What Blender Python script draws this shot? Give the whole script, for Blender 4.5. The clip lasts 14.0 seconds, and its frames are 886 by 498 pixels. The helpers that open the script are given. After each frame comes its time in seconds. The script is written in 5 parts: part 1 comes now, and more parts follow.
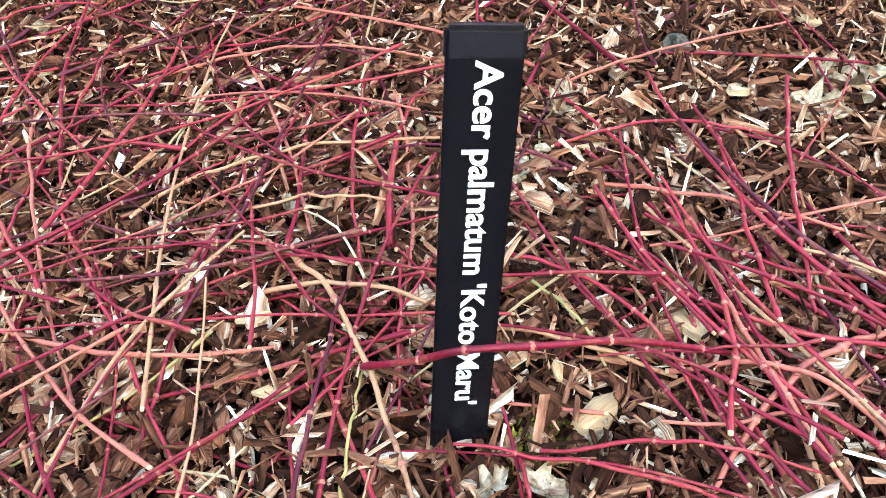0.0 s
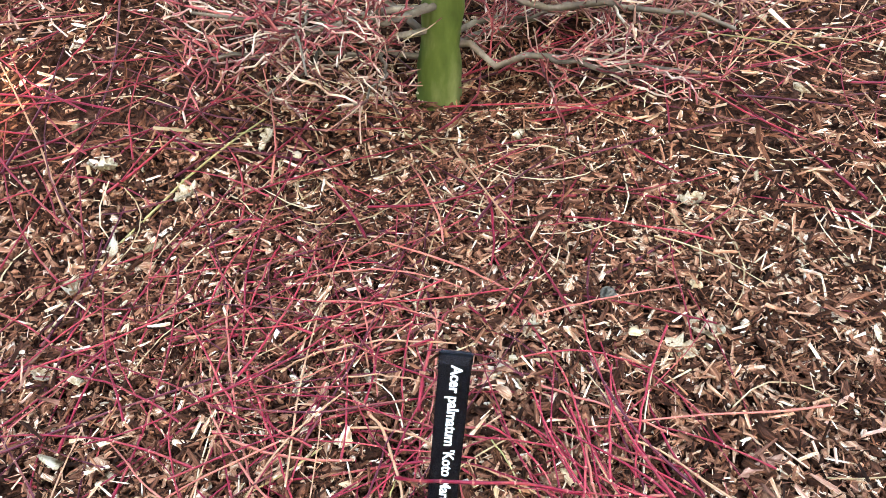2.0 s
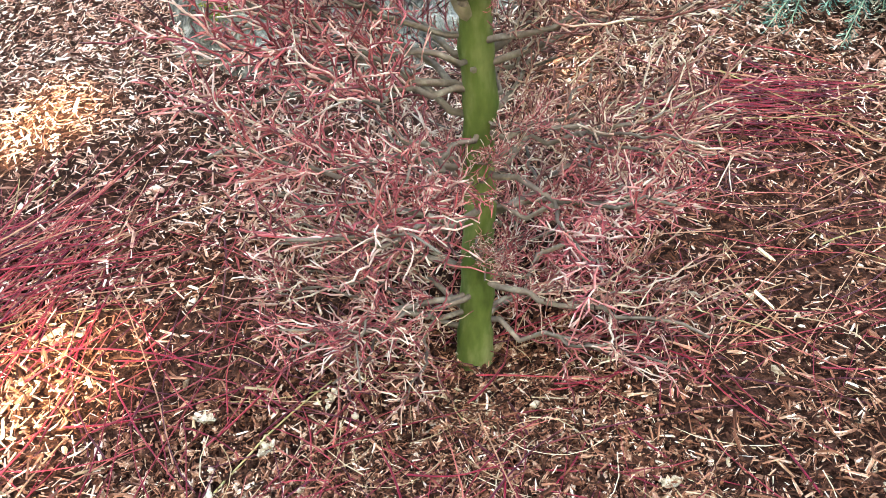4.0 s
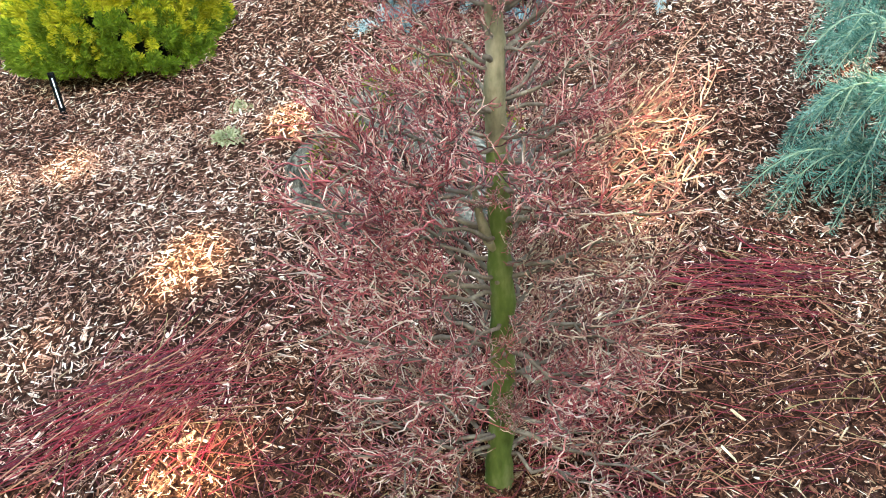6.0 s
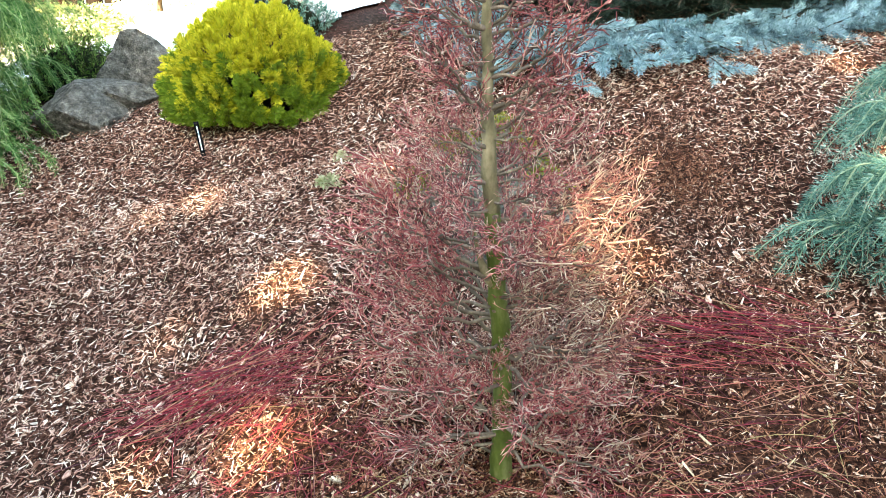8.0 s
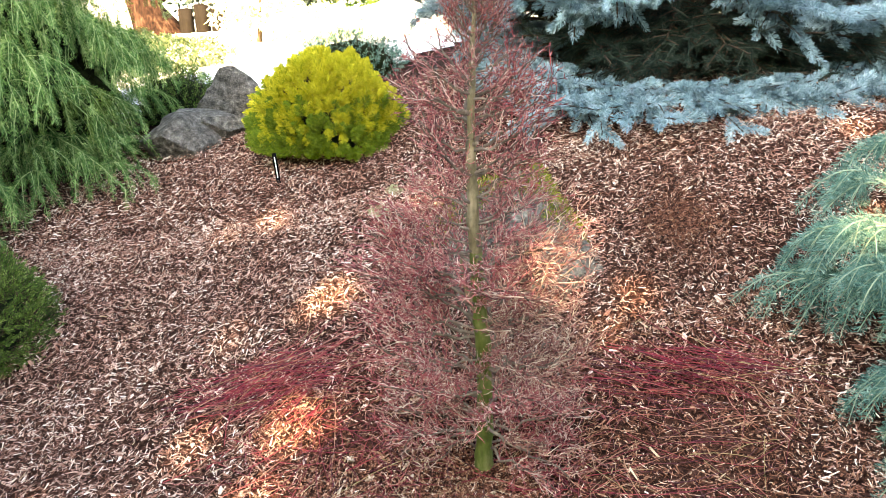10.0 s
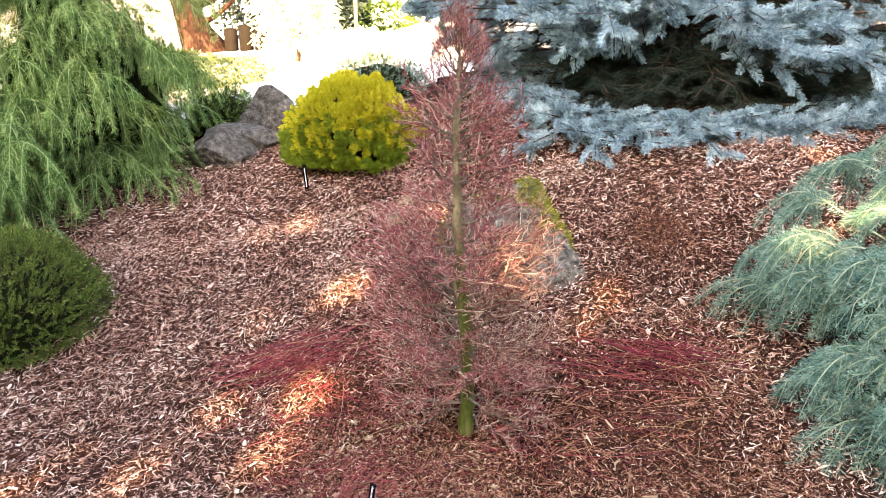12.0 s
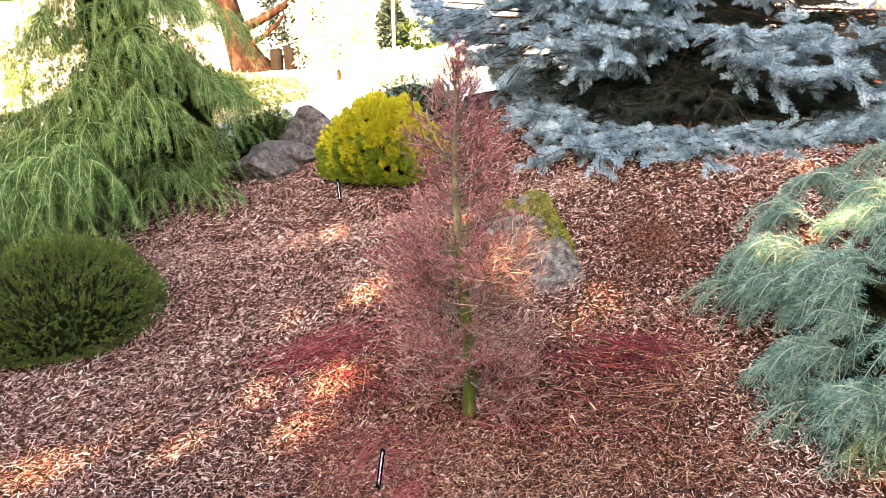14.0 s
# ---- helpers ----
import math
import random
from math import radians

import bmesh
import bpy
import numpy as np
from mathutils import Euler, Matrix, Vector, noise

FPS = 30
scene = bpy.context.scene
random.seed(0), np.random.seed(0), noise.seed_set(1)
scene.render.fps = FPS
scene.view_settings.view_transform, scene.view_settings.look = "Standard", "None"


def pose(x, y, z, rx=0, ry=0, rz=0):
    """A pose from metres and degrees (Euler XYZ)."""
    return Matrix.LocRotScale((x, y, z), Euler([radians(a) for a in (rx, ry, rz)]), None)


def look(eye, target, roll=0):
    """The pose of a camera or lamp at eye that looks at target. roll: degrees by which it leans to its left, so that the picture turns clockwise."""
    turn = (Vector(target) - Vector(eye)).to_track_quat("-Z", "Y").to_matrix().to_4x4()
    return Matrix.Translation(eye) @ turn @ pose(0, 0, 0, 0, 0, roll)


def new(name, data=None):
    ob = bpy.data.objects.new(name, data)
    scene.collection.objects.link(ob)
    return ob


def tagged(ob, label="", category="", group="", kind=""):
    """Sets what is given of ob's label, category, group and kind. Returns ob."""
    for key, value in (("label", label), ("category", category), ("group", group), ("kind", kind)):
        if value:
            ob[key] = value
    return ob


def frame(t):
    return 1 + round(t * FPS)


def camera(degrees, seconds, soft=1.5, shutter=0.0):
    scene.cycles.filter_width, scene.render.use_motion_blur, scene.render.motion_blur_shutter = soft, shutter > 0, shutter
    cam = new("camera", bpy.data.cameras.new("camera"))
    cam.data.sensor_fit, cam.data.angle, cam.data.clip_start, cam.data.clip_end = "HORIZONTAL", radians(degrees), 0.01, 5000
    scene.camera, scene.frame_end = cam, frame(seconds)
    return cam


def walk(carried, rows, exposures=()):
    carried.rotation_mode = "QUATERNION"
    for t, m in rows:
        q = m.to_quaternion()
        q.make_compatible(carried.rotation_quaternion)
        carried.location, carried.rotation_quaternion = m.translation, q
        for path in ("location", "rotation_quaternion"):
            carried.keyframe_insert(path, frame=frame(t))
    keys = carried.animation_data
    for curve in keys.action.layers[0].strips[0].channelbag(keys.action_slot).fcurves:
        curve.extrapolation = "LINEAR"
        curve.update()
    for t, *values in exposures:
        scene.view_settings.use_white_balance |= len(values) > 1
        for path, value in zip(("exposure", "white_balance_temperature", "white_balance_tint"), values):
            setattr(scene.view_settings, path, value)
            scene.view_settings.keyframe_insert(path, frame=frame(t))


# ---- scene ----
cam = camera(61.0, 14.0, 0.5)
PATH = [
    (0, (-0.353, -0.518, 0.213), (0.553, 0.499, -1.251), 3.2),
    (0.5, (-0.366, -0.533, 0.25), (0.545, 0.516, -1.188), 3.2),
    (1, (-0.387, -0.563, 0.307), (0.505, 0.539, -1.103), 3.4),
    (1.5, (-0.398, -0.594, 0.382), (0.454, 0.564, -1.01), 3.1),
    (2, (-0.402, -0.624, 0.446), (0.411, 0.599, -0.911), 3.2),
    (2.5, (-0.39, -0.632, 0.514), (0.371, 0.661, -0.81), 2.7),
    (3, (-0.379, -0.635, 0.58), (0.341, 0.737, -0.684), 1.4),
    (3.5, (-0.378, -0.64, 0.651), (0.328, 0.792, -0.553), 0.5),
    (4, (-0.379, -0.668, 0.704), (0.346, 0.812, -0.43), -0.0),
    (4.2, (-0.394, -0.688, 0.732), (0.344, 0.812, -0.366), 0.0),
    (6.3, (-0.417, -0.957, 1.014), (0.099, 0.742, 0.095), -0.5),
    (6.5, (-0.387, -1.0, 1.029), (0.08, 0.718, 0.116), -0.5),
    (7, (-0.332, -1.105, 1.062), (0.043, 0.642, 0.163), -0.6),
    (7.5, (-0.318, -1.172, 1.105), (0.002, 0.596, 0.226), -1.0),
    (8, (-0.323, -1.264, 1.144), (-0.031, 0.529, 0.308), -1.2),
    (8.2, (-0.316, -1.3, 1.158), (-0.043, 0.504, 0.338), -1.2),
    (10.3, (-0.16, -1.69, 1.338), (-0.104, 0.156, 0.572), -0.5),
    (10.5, (-0.16, -1.739, 1.345), (-0.112, 0.115, 0.595), -0.5),
    (11, (-0.148, -1.864, 1.364), (-0.108, -0.002, 0.636), -0.5),
    (11.5, (-0.122, -1.931, 1.388), (-0.098, -0.069, 0.659), -0.4),
    (12, (-0.059, -1.998, 1.41), (-0.07, -0.138, 0.673), 0.3),
    (12.5, (0.035, -2.097, 1.433), (-0.03, -0.244, 0.683), 0.8),
    (13, (0.076, -2.187, 1.459), (-0.043, -0.334, 0.716), -0.2),
    (13.5, (0.085, -2.263, 1.488), (-0.048, -0.407, 0.756), -1.0),
    (14, (0.084, -2.338, 1.518), (-0.046, -0.473, 0.809), -1.0),
]
GROUND = [0.0081, 0.1402, 0.0735, 0.0241, 0.087, 0.1192, 0.0052, 0.0175, 0.0091, 0.0649]
ROWS = [(t, look(e, g, r)) for t, e, g, r in PATH]
walk(cam, ROWS, exposures=[(0.0, 4.36, 8300, 2), (2.5, 4.43, 8150, 2), (4.0, 4.43, 7950, 0), (6.3, 4.02, 7800, -5), (8.0, 4.02, 7900, -3), (11.0, 3.93, 8900, 15), (14.0, 3.86, 9400, 27)])

# ---- world, sun ----
SUN_AZ, SUN_EL = radians(203), radians(36)          # azimuth clockwise from +y
SUN_TO = Vector((math.sin(SUN_AZ) * math.cos(SUN_EL), math.cos(SUN_AZ) * math.cos(SUN_EL), math.sin(SUN_EL)))
world = bpy.data.worlds.new("world")
scene.world = world
world.use_nodes = True
wn = world.node_tree
sky = wn.nodes.new("ShaderNodeTexSky")
sky.sky_type, sky.sun_disc = "NISHITA", False
sky.sun_elevation, sky.sun_rotation = SUN_EL, SUN_AZ
wn.links.new(sky.outputs[0], wn.nodes["Background"].inputs[0])
wn.nodes["Background"].inputs[1].default_value = 0.15
sun = new("sun", bpy.data.lights.new("sun", "SUN"))
sun.data.energy, sun.data.angle, sun.data.color = 5.4, radians(0.55), (1.0, 0.83, 0.6)
sun.matrix_world = look(SUN_TO * 30, (0, 0, 0))

# ---- materials ----


def ramp_stops(node, stops):
    el = node.color_ramp.elements
    while len(el) < len(stops):
        el.new(0.5)
    for e, (p, c) in zip(el, stops):
        e.position, e.color = p, (*c, 1)


def material(name, stops, scale=30, rough=0.7, bump=0.3, fine=200, island=0.0, spec=0.03, stretch=(1, 1, 1), metal=0.0, translucent=0.0, object_random=0.0, uv=False, relief=0.004, patch=0.0):
    """Colour from two noises and, if asked, a random step for each loose piece or object."""
    m = bpy.data.materials.new(name)
    m.use_nodes = True
    t = m.node_tree
    b = t.nodes["Principled BSDF"]
    co = t.nodes.new("ShaderNodeTexCoord")
    mp = t.nodes.new("ShaderNodeMapping")
    mp.inputs["Scale"].default_value = stretch
    t.links.new(co.outputs["UV" if uv else "Object"], mp.inputs[0])
    big, small = t.nodes.new("ShaderNodeTexNoise"), t.nodes.new("ShaderNodeTexNoise")
    for n, s in ((big, scale), (small, fine)):
        n.inputs["Scale"].default_value, n.inputs["Detail"].default_value = s, 6
        t.links.new(mp.outputs[0], n.inputs["Vector"])
    mix = t.nodes.new("ShaderNodeMath")
    mix.operation = "MULTIPLY_ADD"
    t.links.new(small.outputs[0], mix.inputs[0])
    mix.inputs[1].default_value = 0.45
    t.links.new(big.outputs[0], mix.inputs[2])
    last = t.nodes.new("ShaderNodeMath")
    last.operation = "ADD"
    t.links.new(mix.outputs[0], last.inputs[0])
    last.inputs[1].default_value = -0.22
    out = last
    if island or object_random:
        src = t.nodes.new("ShaderNodeNewGeometry").outputs["Random Per Island"] if island else t.nodes.new("ShaderNodeObjectInfo").outputs["Random"]
        k = t.nodes.new("ShaderNodeMath")
        k.operation = "MULTIPLY_ADD"
        t.links.new(src, k.inputs[0])
        k.inputs[1].default_value = island or object_random
        k.inputs[2].default_value = -0.5 * (island or object_random)
        s2 = t.nodes.new("ShaderNodeMath")
        s2.operation = "ADD"
        t.links.new(last.outputs[0], s2.inputs[0])
        t.links.new(k.outputs[0], s2.inputs[1])
        out = s2
    if patch:
        wide, k2, s3 = t.nodes.new("ShaderNodeTexNoise"), t.nodes.new("ShaderNodeMath"), t.nodes.new("ShaderNodeMath")
        wide.inputs["Scale"].default_value, wide.inputs["Detail"].default_value = 2.6, 4
        t.links.new(co.outputs["Object"], wide.inputs["Vector"])
        k2.operation, s3.operation = "MULTIPLY_ADD", "ADD"
        t.links.new(wide.outputs[0], k2.inputs[0])
        k2.inputs[1].default_value, k2.inputs[2].default_value = patch, -0.5 * patch
        t.links.new(out.outputs[0], s3.inputs[0])
        t.links.new(k2.outputs[0], s3.inputs[1])
        out = s3
    r = t.nodes.new("ShaderNodeValToRGB")
    ramp_stops(r, stops)
    t.links.new(out.outputs[0], r.inputs[0])
    t.links.new(r.outputs[0], b.inputs["Base Color"])
    b.inputs["Roughness"].default_value, b.inputs["Metallic"].default_value = rough, metal
    b.inputs["Specular IOR Level"].default_value = spec
    if translucent:
        b.inputs["Subsurface Weight"].default_value = 0.0
        tr = t.nodes.new("ShaderNodeBsdfTranslucent")
        t.links.new(r.outputs[0], tr.inputs[0])
        ms = t.nodes.new("ShaderNodeMixShader")
        ms.inputs[0].default_value = translucent
        t.links.new(b.outputs[0], ms.inputs[1])
        t.links.new(tr.outputs[0], ms.inputs[2])
        t.links.new(ms.outputs[0], t.nodes["Material Output"].inputs[0])
    if bump:
        bp = t.nodes.new("ShaderNodeBump")
        bp.inputs["Strength"].default_value, bp.inputs["Distance"].default_value = bump, relief
        t.links.new(mix.outputs[0], bp.inputs["Height"])
        t.links.new(bp.outputs[0], b.inputs["Normal"])
    return m


CHIPS = [(0.0, (0.018, 0.0066, 0.0044)), (0.22, (0.07, 0.027, 0.0175)), (0.48, (0.2, 0.087, 0.058)), (0.74, (0.41, 0.212, 0.152)), (0.9, (0.6, 0.4, 0.3)), (1.0, (0.86, 0.72, 0.6))]
WEATHERED = [(0.0, (0.02, 0.009, 0.0065)), (0.22, (0.085, 0.037, 0.027)), (0.48, (0.235, 0.118, 0.086)), (0.74, (0.46, 0.262, 0.198)), (0.9, (0.57, 0.385, 0.297)), (1.0, (0.74, 0.59, 0.47))]
FINE = [(0.0, (0.011, 0.0045, 0.003)), (0.3, (0.042, 0.0155, 0.0095)), (0.54, (0.14, 0.053, 0.03)), (0.75, (0.3, 0.132, 0.078)), (0.9, (0.5, 0.31, 0.2)), (1.0, (0.82, 0.7, 0.57))]
M_SOIL = material("dark_mulch_soil", [(0.25, (0.007, 0.0027, 0.0018)), (0.5, (0.026, 0.0105, 0.0068)), (0.75, (0.11, 0.047, 0.031))], 70, 0.95, 1.0, 320, relief=0.012, patch=0.3)
M_CHIP = material("bark_chip", CHIPS, 120, 0.7, 0.8, 700, island=1.05, patch=0.5, spec=0.04, stretch=(0.3, 2.0, 1), uv=True, relief=0.003)
M_CHIP_OLD = material("weathered_bark_chip", WEATHERED, 120, 0.75, 0.8, 700, island=1.05, patch=0.4, spec=0.04, stretch=(0.3, 2.0, 1), uv=True, relief=0.003)
M_CHIP_ONE = material("bark_chip_single", FINE, 120, 0.7, 0.9, 700, object_random=0.6, spec=0.04, stretch=(0.3, 2.0, 1), uv=True, relief=0.003)
M_FINE = material("bark_crumb", FINE, 150, 0.75, 0.8, 800, island=0.85, spec=0.04, stretch=(0.3, 2.0, 1), uv=True, relief=0.003)
M_DAMP = material("damp_bark", [(0.0, (0.008, 0.003, 0.002)), (0.35, (0.035, 0.0125, 0.0075)), (0.65, (0.12, 0.045, 0.026)), (0.88, (0.24, 0.11, 0.065)), (1.0, (0.42, 0.26, 0.17))], 150, 0.7, 0.8, 800, island=0.85, spec=0.06, stretch=(0.3, 2.0, 1), uv=True, relief=0.003)
M_PALE = material("pale_wood", [(0.2, (0.26, 0.15, 0.08)), (0.55, (0.5, 0.34, 0.2)), (0.9, (0.72, 0.58, 0.42))], 120, 0.7, 0.7, 700, stretch=(0.2, 2.0, 1), object_random=0.3, uv=True, relief=0.002)
TWIG = [(0.0, (0.07, 0.006, 0.017)), (0.35, (0.165, 0.0065, 0.021)), (0.6, (0.27, 0.021, 0.036)), (0.8, (0.38, 0.105, 0.08)), (0.95, (0.37, 0.19, 0.11)), (1.0, (0.31, 0.25, 0.1))]
M_TWIG_TREE = material("maple_twig", [(0.0, (0.035, 0.011, 0.013)), (0.2, (0.14, 0.026, 0.032)), (0.42, (0.3, 0.055, 0.066)), (0.63, (0.39, 0.12, 0.108)), (0.79, (0.42, 0.26, 0.21)), (1.0, (0.58, 0.46, 0.38))], 40, 0.5, 0.2, 300, island=0.95, spec=0.15)
M_TWIG_TOP = material("crown_twig", [(0.0, (0.03, 0.011, 0.013)), (0.25, (0.13, 0.025, 0.03)), (0.52, (0.28, 0.052, 0.06)), (0.76, (0.4, 0.14, 0.12)), (1.0, (0.62, 0.46, 0.38))], 40, 0.5, 0.2, 300, island=1, spec=0.15)
M_TWIG_DRY = material("dry_maple_twig", [(0.0, (0.04, 0.018, 0.015)), (0.3, (0.16, 0.05, 0.045)), (0.56, (0.28, 0.115, 0.092)), (0.8, (0.38, 0.25, 0.18)), (1.0, (0.56, 0.45, 0.34))], 40, 0.55, 0.2, 300, island=0.95, spec=0.1)
M_LIMB = material("maple_limb", [(0.2, (0.05, 0.037, 0.029)), (0.6, (0.15, 0.115, 0.09)), (0.9, (0.3, 0.25, 0.2))], 30, 0.8, 0.5, 200)
M_TRUNK = material("green_maple_bark", [(0.2, (0.035, 0.048, 0.012)), (0.48, (0.075, 0.095, 0.024)), (0.7, (0.14, 0.15, 0.06)), (0.95, (0.27, 0.25, 0.17))], 22, 0.65, 0.6, 120, stretch=(1, 1, 0.35))
M_LEADER = material("tan_maple_bark", [(0.2, (0.06, 0.05, 0.03)), (0.48, (0.15, 0.125, 0.075)), (0.7, (0.25, 0.2, 0.13)), (0.95, (0.4, 0.34, 0.25))], 30, 0.7, 0.6, 140, stretch=(1, 1, 0.5))
M_DRY = material("dry_stem", [(0.1, (0.2, 0.12, 0.065)), (0.45, (0.38, 0.27, 0.16)), (0.75, (0.52, 0.41, 0.27)), (1.0, (0.68, 0.58, 0.43))], 40, 0.7, 0.2, 300, island=0.5)
M_JOINT = material("twig_joint", [(0.3, (0.2, 0.045, 0.04)), (0.55, (0.34, 0.12, 0.09)), (0.8, (0.42, 0.24, 0.17))], 60, 0.5, 0.2, 400, spec=0.2, relief=0.001)
M_LEAF = material("dead_leaf", [(0.3, (0.17, 0.1, 0.055)), (0.5, (0.4, 0.3, 0.2)), (0.72, (0.62, 0.53, 0.41))], 160, 0.75, 0.8, 700, island=0.3, translucent=0.2)
M_BLACK = material("black_engraved_plastic", [(0.2, (0.0022, 0.0026, 0.004)), (0.8, (0.005, 0.0056, 0.008))], 60, 0.2, 0.05, 900, spec=0.25)
M_CAP = material("glossy_black_cap", [(0.2, (0.006, 0.007, 0.01)), (0.8, (0.012, 0.013, 0.018))], 60, 0.12, 0.05, 900, spec=0.6)
M_WHITE = material("white_lettering", [(0.2, (0.72, 0.73, 0.75)), (0.8, (0.84, 0.85, 0.86))], 60, 0.5, 0.0, 500)
M_MOSS = material("moss", [(0.2, (0.05, 0.06, 0.01)), (0.55, (0.17, 0.175, 0.025)), (0.85, (0.36, 0.33, 0.06))], 30, 0.95, 0.8, 250, island=0.5)
M_ROCK = material("grey_basalt", [(0.25, (0.04, 0.036, 0.03)), (0.46, (0.1, 0.088, 0.074)), (0.64, (0.17, 0.15, 0.126)), (0.84, (0.32, 0.28, 0.23))], 32, 0.85, 1.0, 130, relief=0.03)
M_ROCK_PALE = material("weathered_mossy_rock", [(0.28, (0.02, 0.018, 0.014)), (0.42, (0.07, 0.062, 0.05)), (0.56, (0.14, 0.125, 0.1)), (0.74, (0.27, 0.24, 0.195))], 30, 0.85, 1.0, 130, relief=0.03)
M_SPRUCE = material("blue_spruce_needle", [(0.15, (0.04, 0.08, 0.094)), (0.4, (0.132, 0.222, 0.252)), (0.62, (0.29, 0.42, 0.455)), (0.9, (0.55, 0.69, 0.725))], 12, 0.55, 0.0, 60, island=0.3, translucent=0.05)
# darker spruce needle: inner boughs' shade put into colour; also far dark foliage
M_SPRUCE_DARK = material("shaded_spruce_needle", [(0.0, (0.006, 0.012, 0.01)), (0.5, (0.02, 0.033, 0.026)), (1.0, (0.06, 0.078, 0.058))], 8, 0.7, 0.0, 60, island=0.6)
M_BLUEGREEN = material("blue_green_needle", [(0.12, (0.008, 0.03, 0.025)), (0.4, (0.055, 0.135, 0.106)), (0.62, (0.165, 0.29, 0.23)), (0.92, (0.42, 0.53, 0.41))], 9, 0.5, 0.0, 60, island=0.35, translucent=0.06)
M_LARCH = material("fresh_larch_needle", [(0.1, (0.008, 0.03, 0.009)), (0.4, (0.05, 0.122, 0.034)), (0.6, (0.16, 0.28, 0.08)), (0.85, (0.48, 0.58, 0.23))], 9, 0.55, 0.0, 60, island=0.35, translucent=0.15)
M_LARCH_STEM = material("pale_larch_stem", [(0.2, (0.2, 0.26, 0.1)), (0.7, (0.38, 0.45, 0.21))], 30, 0.7, 0.0, 200)
M_CEDAR_STEM = material("grey_green_stem", [(0.2, (0.16, 0.22, 0.14)), (0.7, (0.32, 0.4, 0.27))], 30, 0.7, 0.0, 200)
M_GOLD = material("golden_pine_needle", [(0.0, (0.07, 0.11, 0.01)), (0.3, (0.27, 0.29, 0.02)), (0.58, (0.58, 0.51, 0.045)), (1.0, (0.82, 0.73, 0.15))], 5, 0.5, 0.0, 60, island=0.4, translucent=0.2)
M_PINE = material("green_pine_needle", [(0.0, (0.05, 0.09, 0.012)), (0.4, (0.13, 0.2, 0.02)), (0.8, (0.27, 0.34, 0.04)), (1.0, (0.4, 0.43, 0.07))], 5, 0.55, 0.0, 60, island=0.5, translucent=0.15)
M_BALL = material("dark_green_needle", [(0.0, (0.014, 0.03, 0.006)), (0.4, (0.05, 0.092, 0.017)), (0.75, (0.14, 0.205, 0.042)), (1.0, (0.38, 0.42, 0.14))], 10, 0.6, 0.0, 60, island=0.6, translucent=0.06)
# near-black colour of the lumps that stand for shade inside conifers and mounds
M_INNER_SHADE = material("inner_shade", [(0.2, (0.004, 0.006, 0.002)), (0.8, (0.016, 0.02, 0.007))], 30, 0.95, 0.8, 150, relief=0.02)
M_BARK = material("brown_bark", [(0.2, (0.025, 0.016, 0.011)), (0.6, (0.075, 0.052, 0.038)), (0.9, (0.16, 0.115, 0.085))], 14, 0.9, 0.9, 90, stretch=(1, 1, 0.3))
M_REDBARK = material("peeling_red_bark", [(0.3, (0.004, 0.0025, 0.002)), (0.48, (0.018, 0.009, 0.006)), (0.62, (0.038, 0.02, 0.013)), (0.8, (0.09, 0.055, 0.039))], 16, 0.85, 1.0, 40, stretch=(1, 1, 0.3))
M_PATH = material("pale_gravel", [(0.2, (0.5, 0.46, 0.4)), (0.6, (0.68, 0.64, 0.57)), (0.9, (0.8, 0.77, 0.7))], 4, 0.9, 0.6, 120)
M_FARLEAF = material("sunlit_leaf", [(0.0, (0.34, 0.4, 0.12)), (0.45, (0.62, 0.66, 0.34)), (1.0, (0.82, 0.82, 0.6))], 4, 0.6, 0.0, 60, island=0.6, translucent=0.3)
M_FARGREEN = material("mid_green_leaf", [(0.0, (0.05, 0.1, 0.02)), (0.5, (0.13, 0.21, 0.05)), (1.0, (0.28, 0.36, 0.12))], 4, 0.6, 0.0, 60, island=0.6, translucent=0.2)
M_COVER = material("ground_cover_leaf", [(0.0, (0.05, 0.07, 0.02)), (0.5, (0.16, 0.18, 0.08)), (1.0, (0.34, 0.33, 0.2))], 6, 0.6, 0.0, 60, island=0.6, translucent=0.2)
M_RUST = material("rust_leaf", [(0.0, (0.12, 0.04, 0.02)), (0.5, (0.33, 0.12, 0.05)), (1.0, (0.5, 0.24, 0.12))], 6, 0.7, 0.0, 60, island=0.6)
M_CUSHION = material("pale_cushion_leaf", [(0.0, (0.16, 0.17, 0.08)), (0.5, (0.34, 0.34, 0.19)), (1.0, (0.52, 0.5, 0.34))], 20, 0.7, 0.0, 90, island=0.6, translucent=0.2)
M_POT = material("weathered_timber", [(0.2, (0.005, 0.004, 0.003)), (0.7, (0.013, 0.01, 0.0075)), (0.95, (0.03, 0.023, 0.018))], 10, 0.8, 0.6, 90, stretch=(1, 1, 0.2))

# ---- mesh tools ----
RNG = np.random.default_rng(7)


def unit(v):
    return v / np.maximum(np.linalg.norm(v, axis=-1, keepdims=True), 1e-9)


